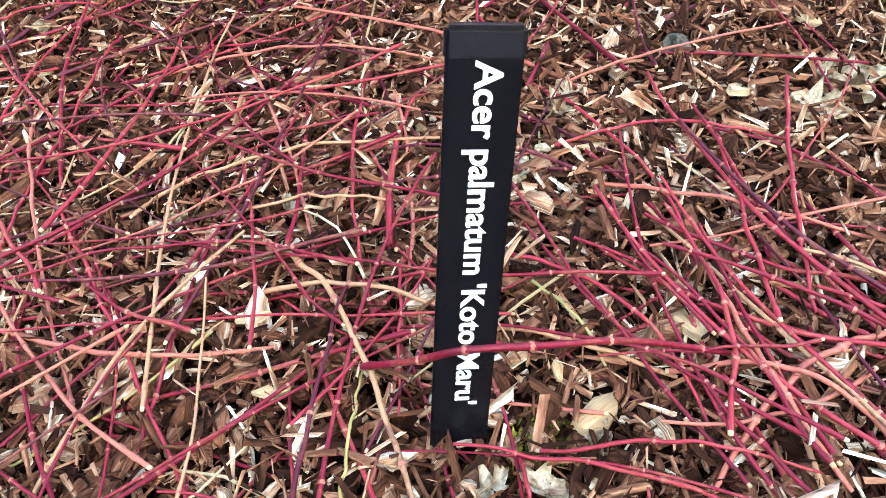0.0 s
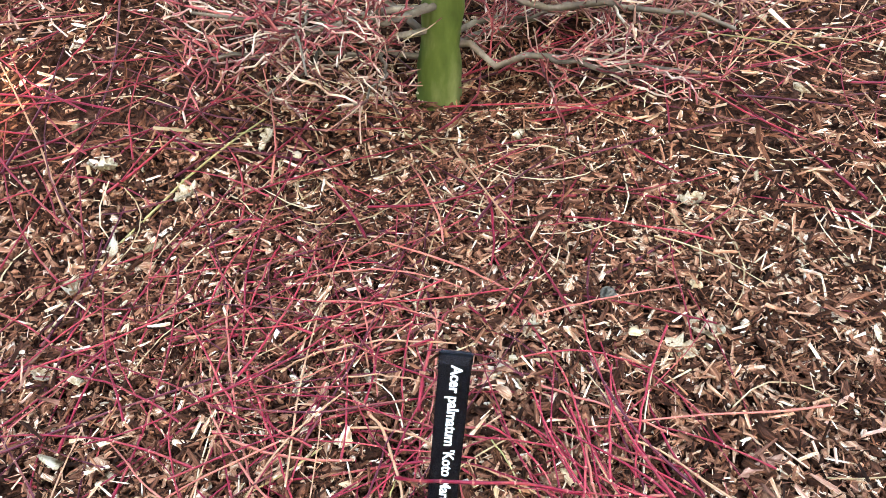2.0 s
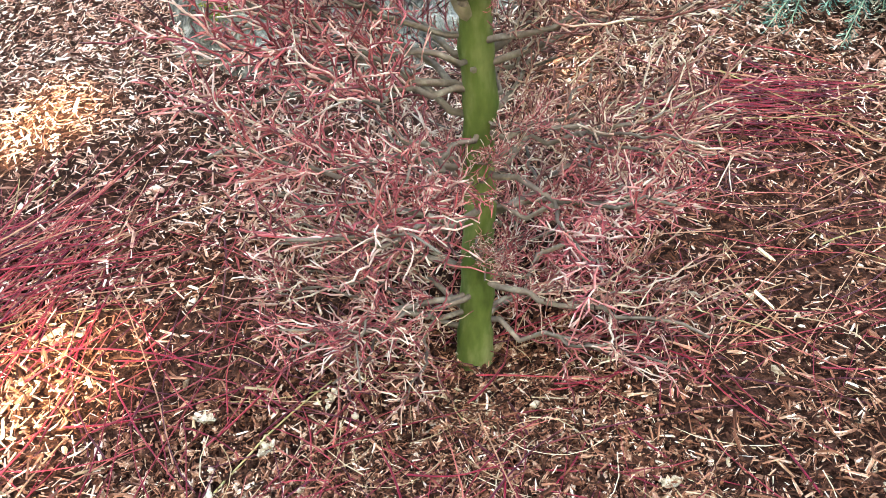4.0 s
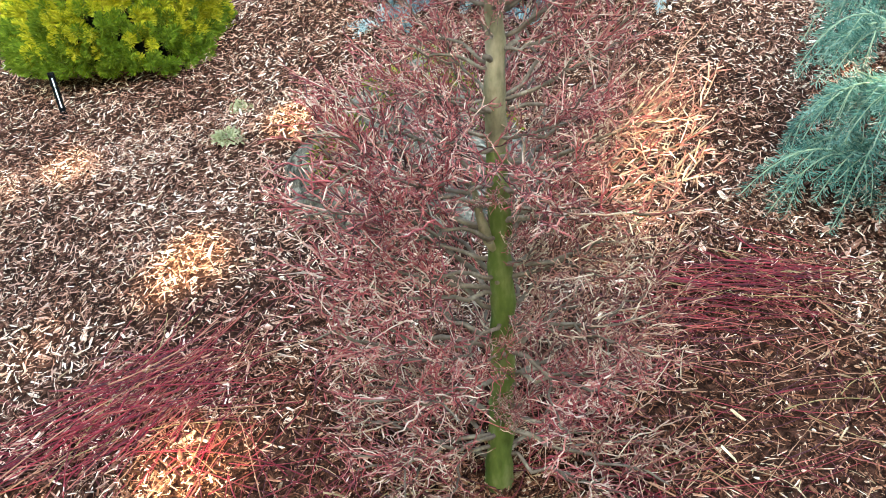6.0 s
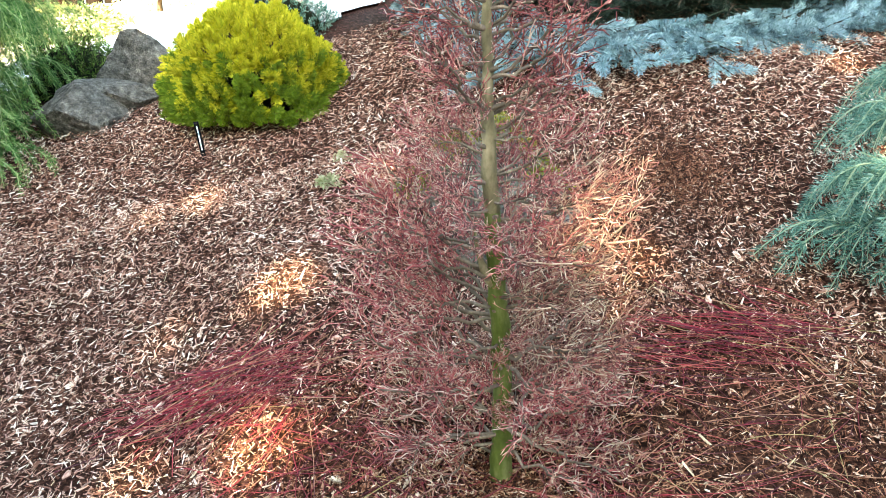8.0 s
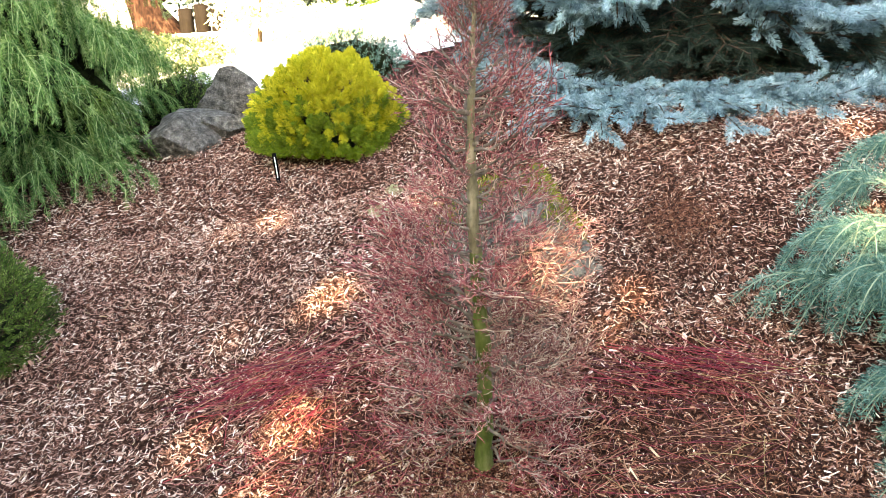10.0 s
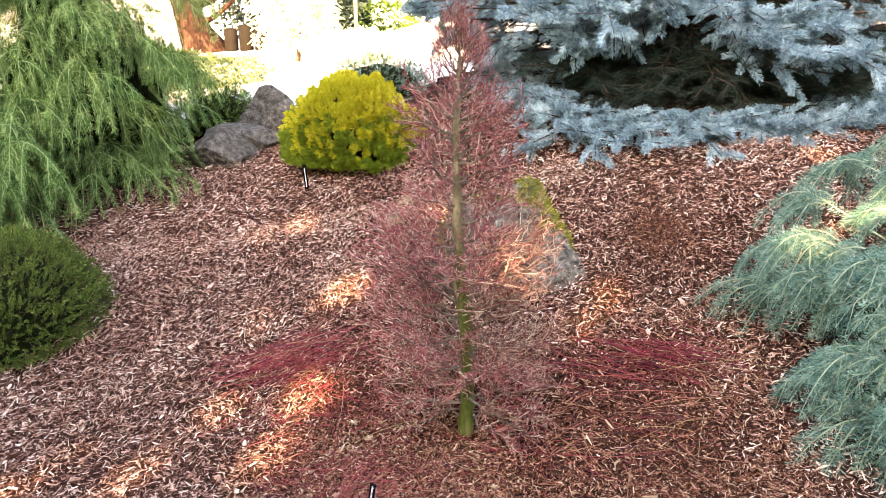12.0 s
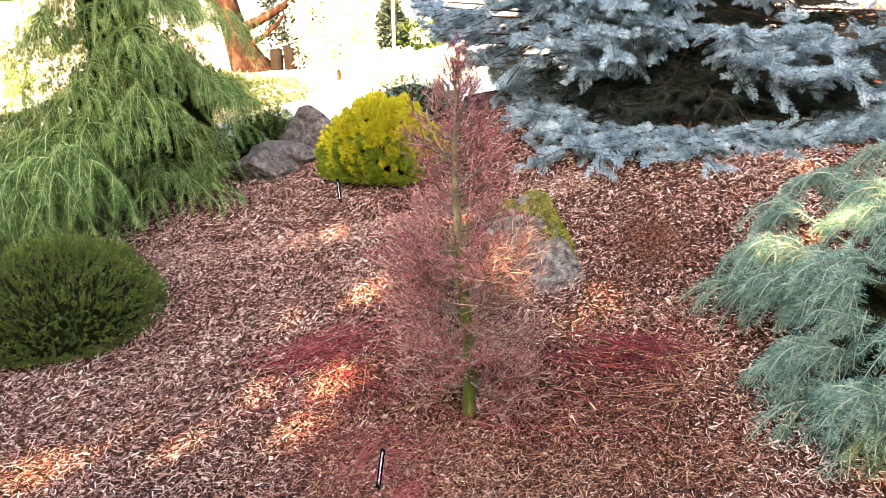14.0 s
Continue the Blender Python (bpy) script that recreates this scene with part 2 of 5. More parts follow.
def mesh(name, groups, smooth=False, uv=None):
    """groups: (verts, faces, material); faces of one group have one size."""
    me = bpy.data.meshes.new(name)
    verts, loops, starts, mats, base, at = [], [], [], [], 0, 0
    for n, (v, f, m) in enumerate(groups):
        me.materials.append(m)
        v, f = np.asarray(v, float).reshape(-1, 3), np.asarray(f, int)
        verts.append(v)
        loops.append((f + base).ravel())
        starts.append(at + np.arange(len(f)) * f.shape[1])
        mats.append(np.full(len(f), n))
        base, at = base + len(v), at + f.size
    verts, loops, starts, mats = (np.concatenate(a) for a in (verts, loops, starts, mats))
    me.vertices.add(len(verts))
    me.vertices.foreach_set("co", verts.astype(np.float32).ravel())
    me.loops.add(len(loops))
    me.loops.foreach_set("vertex_index", loops.astype(np.int32))
    me.polygons.add(len(starts))
    me.polygons.foreach_set("loop_start", starts.astype(np.int32))
    me.polygons.foreach_set("material_index", mats.astype(np.int32))
    if uv is not None:
        me.uv_layers.new(name="grain")
        me.uv_layers[0].data.foreach_set("uv", np.asarray(uv, np.float32)[loops].ravel())
    me.update(calc_edges=True)
    if smooth:
        me.polygons.foreach_set("use_smooth", np.ones(len(starts), bool))
    return me


def tubes(paths, radii, sides=4):
    """paths (m, n, 3), radii (m, n): verts and quads of m tubes, closed at their tips by a pinch."""
    paths, radii = np.asarray(paths, float), np.asarray(radii, float)
    m, n, _ = paths.shape
    tan = unit(np.gradient(paths, axis=1))
    ref = unit(RNG.normal(size=(m, 1, 3)))
    u = unit(np.cross(tan, ref))
    w = np.cross(tan, u)
    a = np.arange(sides) * 2 * np.pi / sides
    ring = paths[:, :, None] + radii[:, :, None, None] * (np.cos(a)[:, None] * u[:, :, None] + np.sin(a)[:, None] * w[:, :, None])
    i, j, k = np.meshgrid(np.arange(m), np.arange(n - 1), np.arange(sides), indexing="ij")
    idx = lambda j2, k2: (i * n + j2) * sides + k2 % sides
    quads = np.stack([idx(j, k), idx(j, k + 1), idx(j + 1, k + 1), idx(j + 1, k)], -1).reshape(-1, 4)
    return ring.reshape(-1, 3), quads


def blades(p, d, length, width, slim=False):
    """Flat pointed needles or leaves: quads from p along d."""
    p, d = np.asarray(p, float).reshape(-1, 3), unit(np.asarray(d, float).reshape(-1, 3))
    n = len(p)
    length, width = np.broadcast_to(length, n)[:, None], np.broadcast_to(width, n)[:, None]
    side = unit(np.cross(d, RNG.normal(size=(n, 3)))) * width / 2
    if slim:
        return np.stack([p, p + d * length - side, p + d * length + side], 1).reshape(-1, 3), np.arange(3 * n).reshape(-1, 3)
    mid = p + d * length * 0.45
    v = np.stack([p, mid + side, p + d * length, mid - side], 1)
    return v.reshape(-1, 3), np.arange(4 * n).reshape(-1, 4)


def along(paths, per, t0=0.0, t1=1.0):
    """Places and tangents at random stations of polylines (m, n, 3), per of them each."""
    m, n, _ = paths.shape
    s = RNG.uniform(t0, t1, (m, per)) * (n - 1)
    i = np.minimum(s.astype(int), n - 2)
    f = (s - i)[..., None]
    a, b = np.take_along_axis(paths, i[..., None].repeat(3, -1), 1), np.take_along_axis(paths, (i + 1)[..., None].repeat(3, -1), 1)
    return (a * (1 - f) + b * f), unit(b - a), s / (n - 1)


def brush(p, tan, angle, jitter=0.25, up=0.0):
    """Needle directions at an angle off the stem, all round it."""
    side = unit(np.cross(tan, RNG.normal(size=tan.shape)))
    d = tan * math.cos(angle) + side * math.sin(angle) + RNG.normal(size=tan.shape) * jitter
    d[..., 2] += up
    return unit(d)


def part(name, data, parent, label="", at=None):
    ob = new(name, data)
    ob.parent = parent
    if at is not None:
        ob.matrix_basis = at
    if label:
        ob["label"] = label
    return ob


def empty(name, place, label, category, group="", kind=""):
    ob = new(name)
    ob.location = place
    return tagged(ob, label, category, group, kind)


# ---- ground ----
def gz(x, y):
    """Height of the bed: a bank that rises to the back and to one side, with small mounds."""
    u, v = 2 * np.tanh(x / 2), 2 * np.tanh(y / 2)
    g = lambda a, b, s: np.exp(-((x - a) ** 2 + (y - b) ** 2) / (2 * s * s))
    z = GROUND[0] + GROUND[1] * u + GROUND[2] * v + GROUND[3] * u * u + GROUND[4] * u * v + GROUND[5] * v * v
    z = np.where(z < 0.45, z, 0.45 + 0.18 * np.tanh((z - 0.45) / 0.18))          # the bank levels off at the top
    return z + GROUND[6] * g(-0.25, 0.1, 0.22) + GROUND[7] * g(-0.2, -0.38, 0.16) + GROUND[8] * g(0.1, -0.35, 0.2) + GROUND[9] * g(-0.5, 0.65, 0.25) - 0.035 * g(0.02, 0.05, 0.12) - 0.009 * g(-0.262, -0.445, 0.035)


def axis_steps():
    fine = np.arange(-3, 3.001, 0.04)
    far = 3 * 1.22 ** np.arange(1, 36)
    return np.concatenate([-far[::-1], fine, far])


gx = axis_steps()
X, Y = np.meshgrid(gx, gx, indexing="ij")
Z = gz(X, Y) - 0.006 + 0.006 * np.sin(X * 31 + 2 * np.sin(Y * 17)) * np.sin(Y * 27 + 1.7 * np.sin(X * 13)) * (np.hypot(X, Y) < 6)
N = len(gx)
ii, jj = np.meshgrid(np.arange(N - 1), np.arange(N - 1), indexing="ij")
quad = np.stack([ii * N + jj, (ii + 1) * N + jj, (ii + 1) * N + jj + 1, ii * N + jj + 1], -1).reshape(-1, 4)
ground = tagged(new("ground", mesh("ground", [(np.stack([X, Y, Z], -1), quad, M_SOIL)], True)), "dark soil bank under reddish brown bark mulch", "ground", kind="structure")


def normal_at(x, y):
    e = 0.02
    n = np.stack([gz(x - e, y) - gz(x + e, y), gz(x, y - e) - gz(x, y + e), np.full_like(x, 2 * e)], -1)
    return unit(n)


def chip_verts(x, y, length, width, thick, tilt=0.3, lift=0.004):
    """Splintered bark chips: a bent six-sided slab each, 12 corners."""
    n = len(x)
    nrm = unit(normal_at(x, y) + RNG.normal(size=(n, 3)) * tilt)
    d = unit(np.cross(nrm, RNG.normal(size=(n, 3))))
    s = np.cross(nrm, d)
    c = np.stack([x, y, gz(x, y) + lift * RNG.uniform(0, 1.6, n)], -1)
    prof = np.array([[-0.5, -0.18], [-0.42, 0.3], [0.12, 0.5], [0.5, 0.22], [0.44, -0.3], [-0.1, -0.5]])
    prof = prof[None] * RNG.uniform(0.45, 1.4, (n, 6, 2))
    a = c[:, None] + prof[..., :1] * (d * length[:, None])[:, None] + prof[..., 1:] * (s * width[:, None])[:, None]
    bend = (prof[..., :1] ** 2) * (nrm * (length * RNG.uniform(-0.25, 0.35, n))[:, None])[:, None]
    top, low = a + bend + (nrm * thick[:, None])[:, None] / 2, a * 1.0 + bend - (nrm * thick[:, None])[:, None] / 2
    mid = top.mean(1)[:, None]
    top = mid + (top - mid) * 0.94
    uv = prof * np.stack([length, width], -1)[:, None] + RNG.uniform(0, 3, (n, 1, 2))
    return np.concatenate([top, low], 1), np.concatenate([uv, uv * 1.02], 1)


def splinter_verts(x, y, length, width, thick, tilt=0.3, lift=0.004):
    """Split wood fibres: a tapering three-sided sliver each, 6 corners."""
    n = len(x)
    nrm = unit(normal_at(x, y) + RNG.normal(size=(n, 3)) * tilt)
    d = unit(np.cross(nrm, RNG.normal(size=(n, 3))))
    s = np.cross(nrm, d)
    c = np.stack([x, y, gz(x, y) + lift * RNG.uniform(0, 1.6, n)], -1)
    ends = []
    for sg in (-0.5, 0.5):
        e = c + d * (length * sg)[:, None]
        k = RNG.uniform(0.25, 1.0, n)[:, None]
        w, h = s * width[:, None] / 2 * k, nrm * thick[:, None] * k
        sl = d * (length * RNG.uniform(-0.12, 0.12, n))[:, None]
        ends += [e - w + sl, e + w - sl, e + h * RNG.uniform(0.6, 1.2, n)[:, None] + w * RNG.uniform(-0.8, 0.8, n)[:, None]]
    uv = np.array([[-0.5, 0], [-0.5, 1], [-0.5, 0.5], [0.5, 0], [0.5, 1], [0.5, 0.5]])[None] * np.stack([length, width], -1)[:, None] + RNG.uniform(0, 3, (n, 1, 2))
    return np.stack(ends, 1), uv


SPLINTER_TRIS = np.array([[0, 3, 5], [0, 5, 2], [1, 2, 5], [1, 5, 4]])
CHIP_TRIS = np.array([[0, 1, 2], [0, 2, 3], [0, 3, 4], [0, 4, 5]] + [q for k in range(6) for q in ([k, k + 6, (k + 1) % 6 + 6], [k, (k + 1) % 6 + 6, (k + 1) % 6])])


def scatter(name, x, y, lengths, mat, aspect=(0.16, 0.6), parent=None, tilt=0.3, lift=0.004, spread=0.38, slivers=False, plump=0.16):
    n = len(x)
    le = np.minimum(RNG.lognormal(math.log(lengths), spread, n), 2.3 * lengths)
    wi = le * RNG.uniform(*aspect, n)
    make, tris = (splinter_verts, SPLINTER_TRIS) if slivers else (chip_verts, CHIP_TRIS)
    v, uv = make(x, y, le, wi, np.minimum(wi, le) * plump + 0.0008, tilt, lift)
    f = (tris[None] + v.shape[1] * np.arange(n)[:, None, None]).reshape(-1, 3)
    ob = part(name, mesh(name, [(v, f, mat)], uv=uv.reshape(-1, 2)), parent)
    return tagged(ob, kind="stuff")


# fine litter close to where the label stands, coarser further off
n = 17000
x, y = RNG.uniform(-0.72, 0.95, n), RNG.uniform(-0.66, 0.5, n)
scatter("fine_bark_mulch", x, y, 0.0068, M_FINE, (0.2, 0.6), ground, 0.45, 0.005, 0.5, plump=0.3)
n = 14000
x, y = RNG.uniform(-0.5, 0.15, n), RNG.uniform(-0.58, 0.1, n)
scatter("bark_crumbs", x, y, 0.0055, M_FINE, (0.3, 0.9), ground, 0.6, 0.004, 0.5, plump=0.4)
n = 4500
x, y = RNG.uniform(-0.42, 0.1, n), RNG.uniform(-0.58, -0.2, n)
scatter("fine_bark_mulch", x, y, 0.0088, M_FINE, (0.2, 0.55), ground, 0.5, 0.006, 0.5, plump=0.28)
n = 20000
x, y = RNG.uniform(-0.5, 0.12, n), RNG.uniform(-0.58, -0.05, n)
scatter("bark_fibres", x, y, 0.0078, M_FINE, (0.07, 0.25), ground, 0.45, 0.009, 0.6, True, 0.6)
n = 34000
x, y = RNG.uniform(-0.72, 0.95, n), RNG.uniform(-0.66, 0.5, n)
scatter("bark_fibres", x, y, 0.012, M_FINE, (0.06, 0.22), ground, 0.35, 0.006, 0.55, True, 0.6)
n = 7000
x, y = RNG.uniform(0.08, 0.85, n), RNG.uniform(-0.68, -0.28, n)
scatter("bark_fibres", x, y, 0.011, M_FINE, (0.07, 0.24), ground, 0.4, 0.012, 0.5, True, 0.6)
n = 190000
x, y = RNG.uniform(-2.3, 1.6, n), RNG.uniform(-0.9, 1.6, n)
keep = np.maximum(np.abs(x - 0.12) / 0.7, np.abs(y + 0.12) / 0.45) > RNG.uniform(0.8, 1.15, n)
x, y = x[keep], y[keep]
old = RNG.random(len(x)) < np.interp(x, [-1.0, -0.3, 0.5], [0.58, 0.4, 0.25])
scatter("coarse_bark_mulch", x[~old], y[~old], 0.0098, M_CHIP, (0.1, 0.3), ground, 0.38, 0.018, 0.55, True, 0.55)
scatter("weathered_bark_mulch", x[old], y[old], 0.0115, M_CHIP_OLD, (0.09, 0.26), ground, 0.38, 0.018, 0.55, True, 0.55)
n = 9000
x, y = RNG.uniform(-2.3, 1.6, n), RNG.uniform(-0.9, 1.6, n)
keep = np.maximum(np.abs(x - 0.12) / 0.7, np.abs(y + 0.12) / 0.45) > RNG.uniform(0.8, 1.15, n)
scatter("broad_bark_mulch", x[keep], y[keep], 0.017, M_CHIP, (0.2, 0.5), ground, 0.35, 0.01, 0.4)
n = 112000
x, y = RNG.uniform(-1.9, 2.5, n), RNG.uniform(1.4, 3.0, n)
scatter("bark_mulch_behind", x, y, 0.0116, M_CHIP, (0.1, 0.3), ground, 0.38, 0.019, 0.55, True, 0.55)
n = 9000
a, r = RNG.uniform(0, 6.283, n), RNG.normal(size=n) * 0.5
scatter("fresh_bark_mulch", 0.8 + 0.22 * r * np.cos(a), 0.88 + 0.3 * r * np.sin(a), 0.01, M_DAMP, (0.12, 0.34), ground, 0.38, 0.026, 0.5, True, 0.55)
n = 12000
x, y = RNG.uniform(-2.7, -1.85, n), RNG.uniform(1.3, 2.3, n)
scatter("bark_mulch_by_the_larch", x, y, 0.0116, M_CHIP, (0.1, 0.3), ground, 0.38, 0.019, 0.55, True, 0.55)
n = 26000
x, y = RNG.uniform(1.5, 2.9, n), RNG.uniform(-0.2, 1.5, n)
scatter("bark_mulch_aside", x, y, 0.0116, M_CHIP, (0.1, 0.3), ground, 0.38, 0.019, 0.55, True, 0.55)
n = 1000
x, y = RNG.uniform(-2.1, 1.5, n), RNG.uniform(-0.6, 1.8, n)
keep = np.hypot(x + 0.2, y + 0.4) > 0.35
scatter("pale_splinters", x[keep], y[keep], 0.018, M_DRY, (0.08, 0.24), ground, 0.3, 0.012, 0.4, True, 0.4)
n = 110
x, y = RNG.uniform(-0.6, 0.4, n), RNG.uniform(-0.6, 0.4, n)
scatter("pale_leaf_scraps", x, y, 0.01, M_LEAF, (0.4, 0.8), ground, 0.7, 0.01)

n = 36000
x, y = RNG.uniform(-2.6, 2.4, n), RNG.uniform(-3.2, -0.85, n)
scatter("bark_mulch_before", x, y, 0.02, M_CHIP, (0.14, 0.36), ground, 0.45, 0.016, 0.5, True, 0.5)

# single chips by the label
SHAPES = []
for k in range(10):
    le, wi = np.array([0.019]), np.array([0.019 * RNG.uniform(0.2, 0.5)])
    v, uv = chip_verts(np.zeros(1), np.zeros(1), le, wi, np.array([0.0034]), 0.12, 0.0)
    SHAPES.append((v[0] - v[0].mean(0), CHIP_TRIS, uv[0]))
CHIP_MESH = [mesh("bark_chip", [(v, f, M_CHIP_ONE)], uv=uv) for v, f, uv in SHAPES]
PALE_MESH = [mesh("pale_chip", [(v, f, M_PALE)], uv=uv) for v, f, uv in SHAPES]
for k in range(280):
    a, b = RNG.uniform(-0.46, 0.02), RNG.uniform(-0.54, -0.06)
    part("bark_chip", CHIP_MESH[k % 10], ground, at=pose(a, b, float(gz(a, b)) + 0.006, *RNG.uniform(-22, 22, 2), RNG.uniform(0, 360)) @ Matrix.Diagonal((*([RNG.uniform(0.35, 0.85)] * 3), 1)))
PALE_AT = [(-0.064, -0.388, 0.028), (-0.054, -0.422, 0.022), (-0.292, -0.349, 0.024), (-0.181, -0.455, 0.027), (-0.303, -0.38, 0.025), (-0.294, -0.136, 0.014), (-0.02, -0.42, 0.027), (0.009, -0.377, 0.02),
           (-0.141, -0.371, 0.016), (-0.253, -0.315, 0.011), (-0.131, -0.342, 0.018), (-0.178, -0.364, 0.014), (-0.225, -0.436, 0.016), (-0.227, -0.457, 0.03), (-0.294, -0.286, 0.013), (-0.185, -0.271, 0.018)]
for k, (a, b, s) in enumerate(PALE_AT):
    part("pale_chip", PALE_MESH[k % 10], ground, "pale splintered wood chip", at=pose(a, b, float(gz(a, b)) + 0.009, *RNG.uniform(-10, 10, 2), RNG.uniform(0, 360)) @ Matrix.Diagonal((*([s / 0.03] * 3), 1)))

# pale gravel path beyond the bed
def sheet(name, xs, ys, lift, mat, mask=None):
    a, b = np.meshgrid(xs, ys, indexing="ij")
    v = np.stack([a, b, gz(a, b) + lift], -1)
    i, j = np.meshgrid(np.arange(len(xs) - 1), np.arange(len(ys) - 1), indexing="ij")
    m = len(ys)
    q = np.stack([i * m + j, (i + 1) * m + j, (i + 1) * m + j + 1, i * m + j + 1], -1)
    if mask is not None:
        q = q[mask(a[:-1, :-1], b[:-1, :-1])]
    return mesh(name, [(v, q.reshape(-1, 4), mat)], True)


def beyond(a, b):
    return (b > 3.55 + 0.25 * np.sin(a * 1.3) + 0.5 * np.maximum(a, 0)) | (a < -3.9 + 0.3 * np.sin(b))


tagged(new("path", sheet("path", np.concatenate([np.arange(-40, -14, 2), np.arange(-14, 3.01, 0.14), np.arange(4, 40, 2)]), np.concatenate([np.arange(-1, 13.01, 0.14), np.arange(14, 60, 3)]), 0.012, M_PATH, beyond)), "pale sunlit gravel path beyond the bed", "path", kind="structure")


# ---- plant labels ----
def label_frame(base, top, across):
    """Axes of a flat stake: x across, y out of its face, z up along it."""
    up = (Vector(top) - Vector(base)).normalized()
    ax = Vector(across)
    ax = (ax - up * ax.dot(up)).normalized()
    face = up.cross(ax)
    m = Matrix((ax, face, up)).transposed().to_4x4()
    m.translation = base
    return m


def bevel_box(size, at, mat, bevel=0.0006, name="box"):
    bm = bmesh.new()
    bmesh.ops.create_cube(bm, size=1, matrix=Matrix.Translation(at) @ Matrix.Diagonal((*size, 1)))
    bmesh.ops.bevel(bm, geom=bm.edges[:], offset=bevel, segments=2, affect="EDGES")
    me = bpy.data.meshes.new(name)
    bm.to_mesh(me)
    bm.free()
    me.materials.append(mat)
    return me


def lettering(text, size, mat):
    cu = bpy.data.curves.new("lettering", "FONT")
    cu.body, cu.size, cu.extrude, cu.offset = text, size, 0.00012, 0.022 * size
    cu.align_x, cu.align_y = "LEFT", "CENTER"
    tmp = bpy.data.objects.new("lettering", cu)
    me = bpy.data.meshes.new_from_object(tmp)
    bpy.data.objects.remove(tmp)
    me.materials.clear()
    me.materials.append(mat)
    return me


def plant_label(base, top, across, width, length, text, words):
    m = label_frame(base, top, across)
    ob = empty("plant_label", (0, 0, 0), words, "plant label")
    ob.matrix_basis = m
    stake = part("stake", bevel_box((width, 0.0022, length + 0.05), (0, 0, length / 2 - 0.025), M_BLACK, 0.0007, "stake"), ob)
    part("cap", bevel_box((width + 0.0008, 0.0046, 0.0085), (0, 0.0008, length - 0.0038), M_CAP, 0.0012, "cap"), ob, "glossy black folded cap")
    # reads downwards, along the stake; the face looks to -y
    turn = Matrix(((0, 1, 0, 0), (0, 0, -1, 0), (-1, 0, 0, 0), (0, 0, 0, 1)))
    if text:
        me = lettering(text, 0.0092 * width / 0.0185, M_WHITE)
        xs = [v.co.x for v in me.vertices]
        fit = (length * 0.805) / (max(xs) - min(xs))
        part("lettering", me, stake, "white engraved lettering", at=Matrix.Translation((0.0008, -0.00125, length * 0.945)) @ turn @ Matrix.Diagonal((fit, 1.0, 1, 1)))
    else:
        for k, (a, b) in enumerate(((0.88, 0.7), (0.66, 0.42), (0.39, 0.25))):
            part("bar", bevel_box((width * 0.2, 0.0006, length * (a - b)), (0, -0.0013, length * (a + b) / 2), M_WHITE, 0.0001, "bar"), stake, "white engraved line")
    return ob


LAB_BASE, LAB_TOP = (-0.2655, -0.4325, -0.012), (-0.2465, -0.409, 0.1235)
plant_label(LAB_BASE, LAB_TOP, (0.83, -0.55, 0.1), 0.0185, (Vector(LAB_TOP) - Vector(LAB_BASE)).length, "Acer palmatum 'Koto Maru'", "black plastic plant label with white lettering, leaning in mulch")
b0 = (-0.816, 1.894, float(gz(-0.816, 1.894)))
plant_label(b0, (b0[0] - 0.015, b0[1] + 0.02, b0[2] + 0.16), (0.95, -0.2, 0), 0.022, 0.16, "", "small black plant label beside the yellow pine")


# ---- maple ----
def bezier(a, b, c, n):
    t = np.linspace(0, 1, n)[:, None]
    return (1 - t) ** 2 * np.asarray(a) + 2 * t * (1 - t) * np.asarray(b) + t * t * np.asarray(c)


def kinked(paths, amount):
    out = paths + RNG.normal(size=paths.shape) * amount
    out[:, 0] = paths[:, 0]
    return out


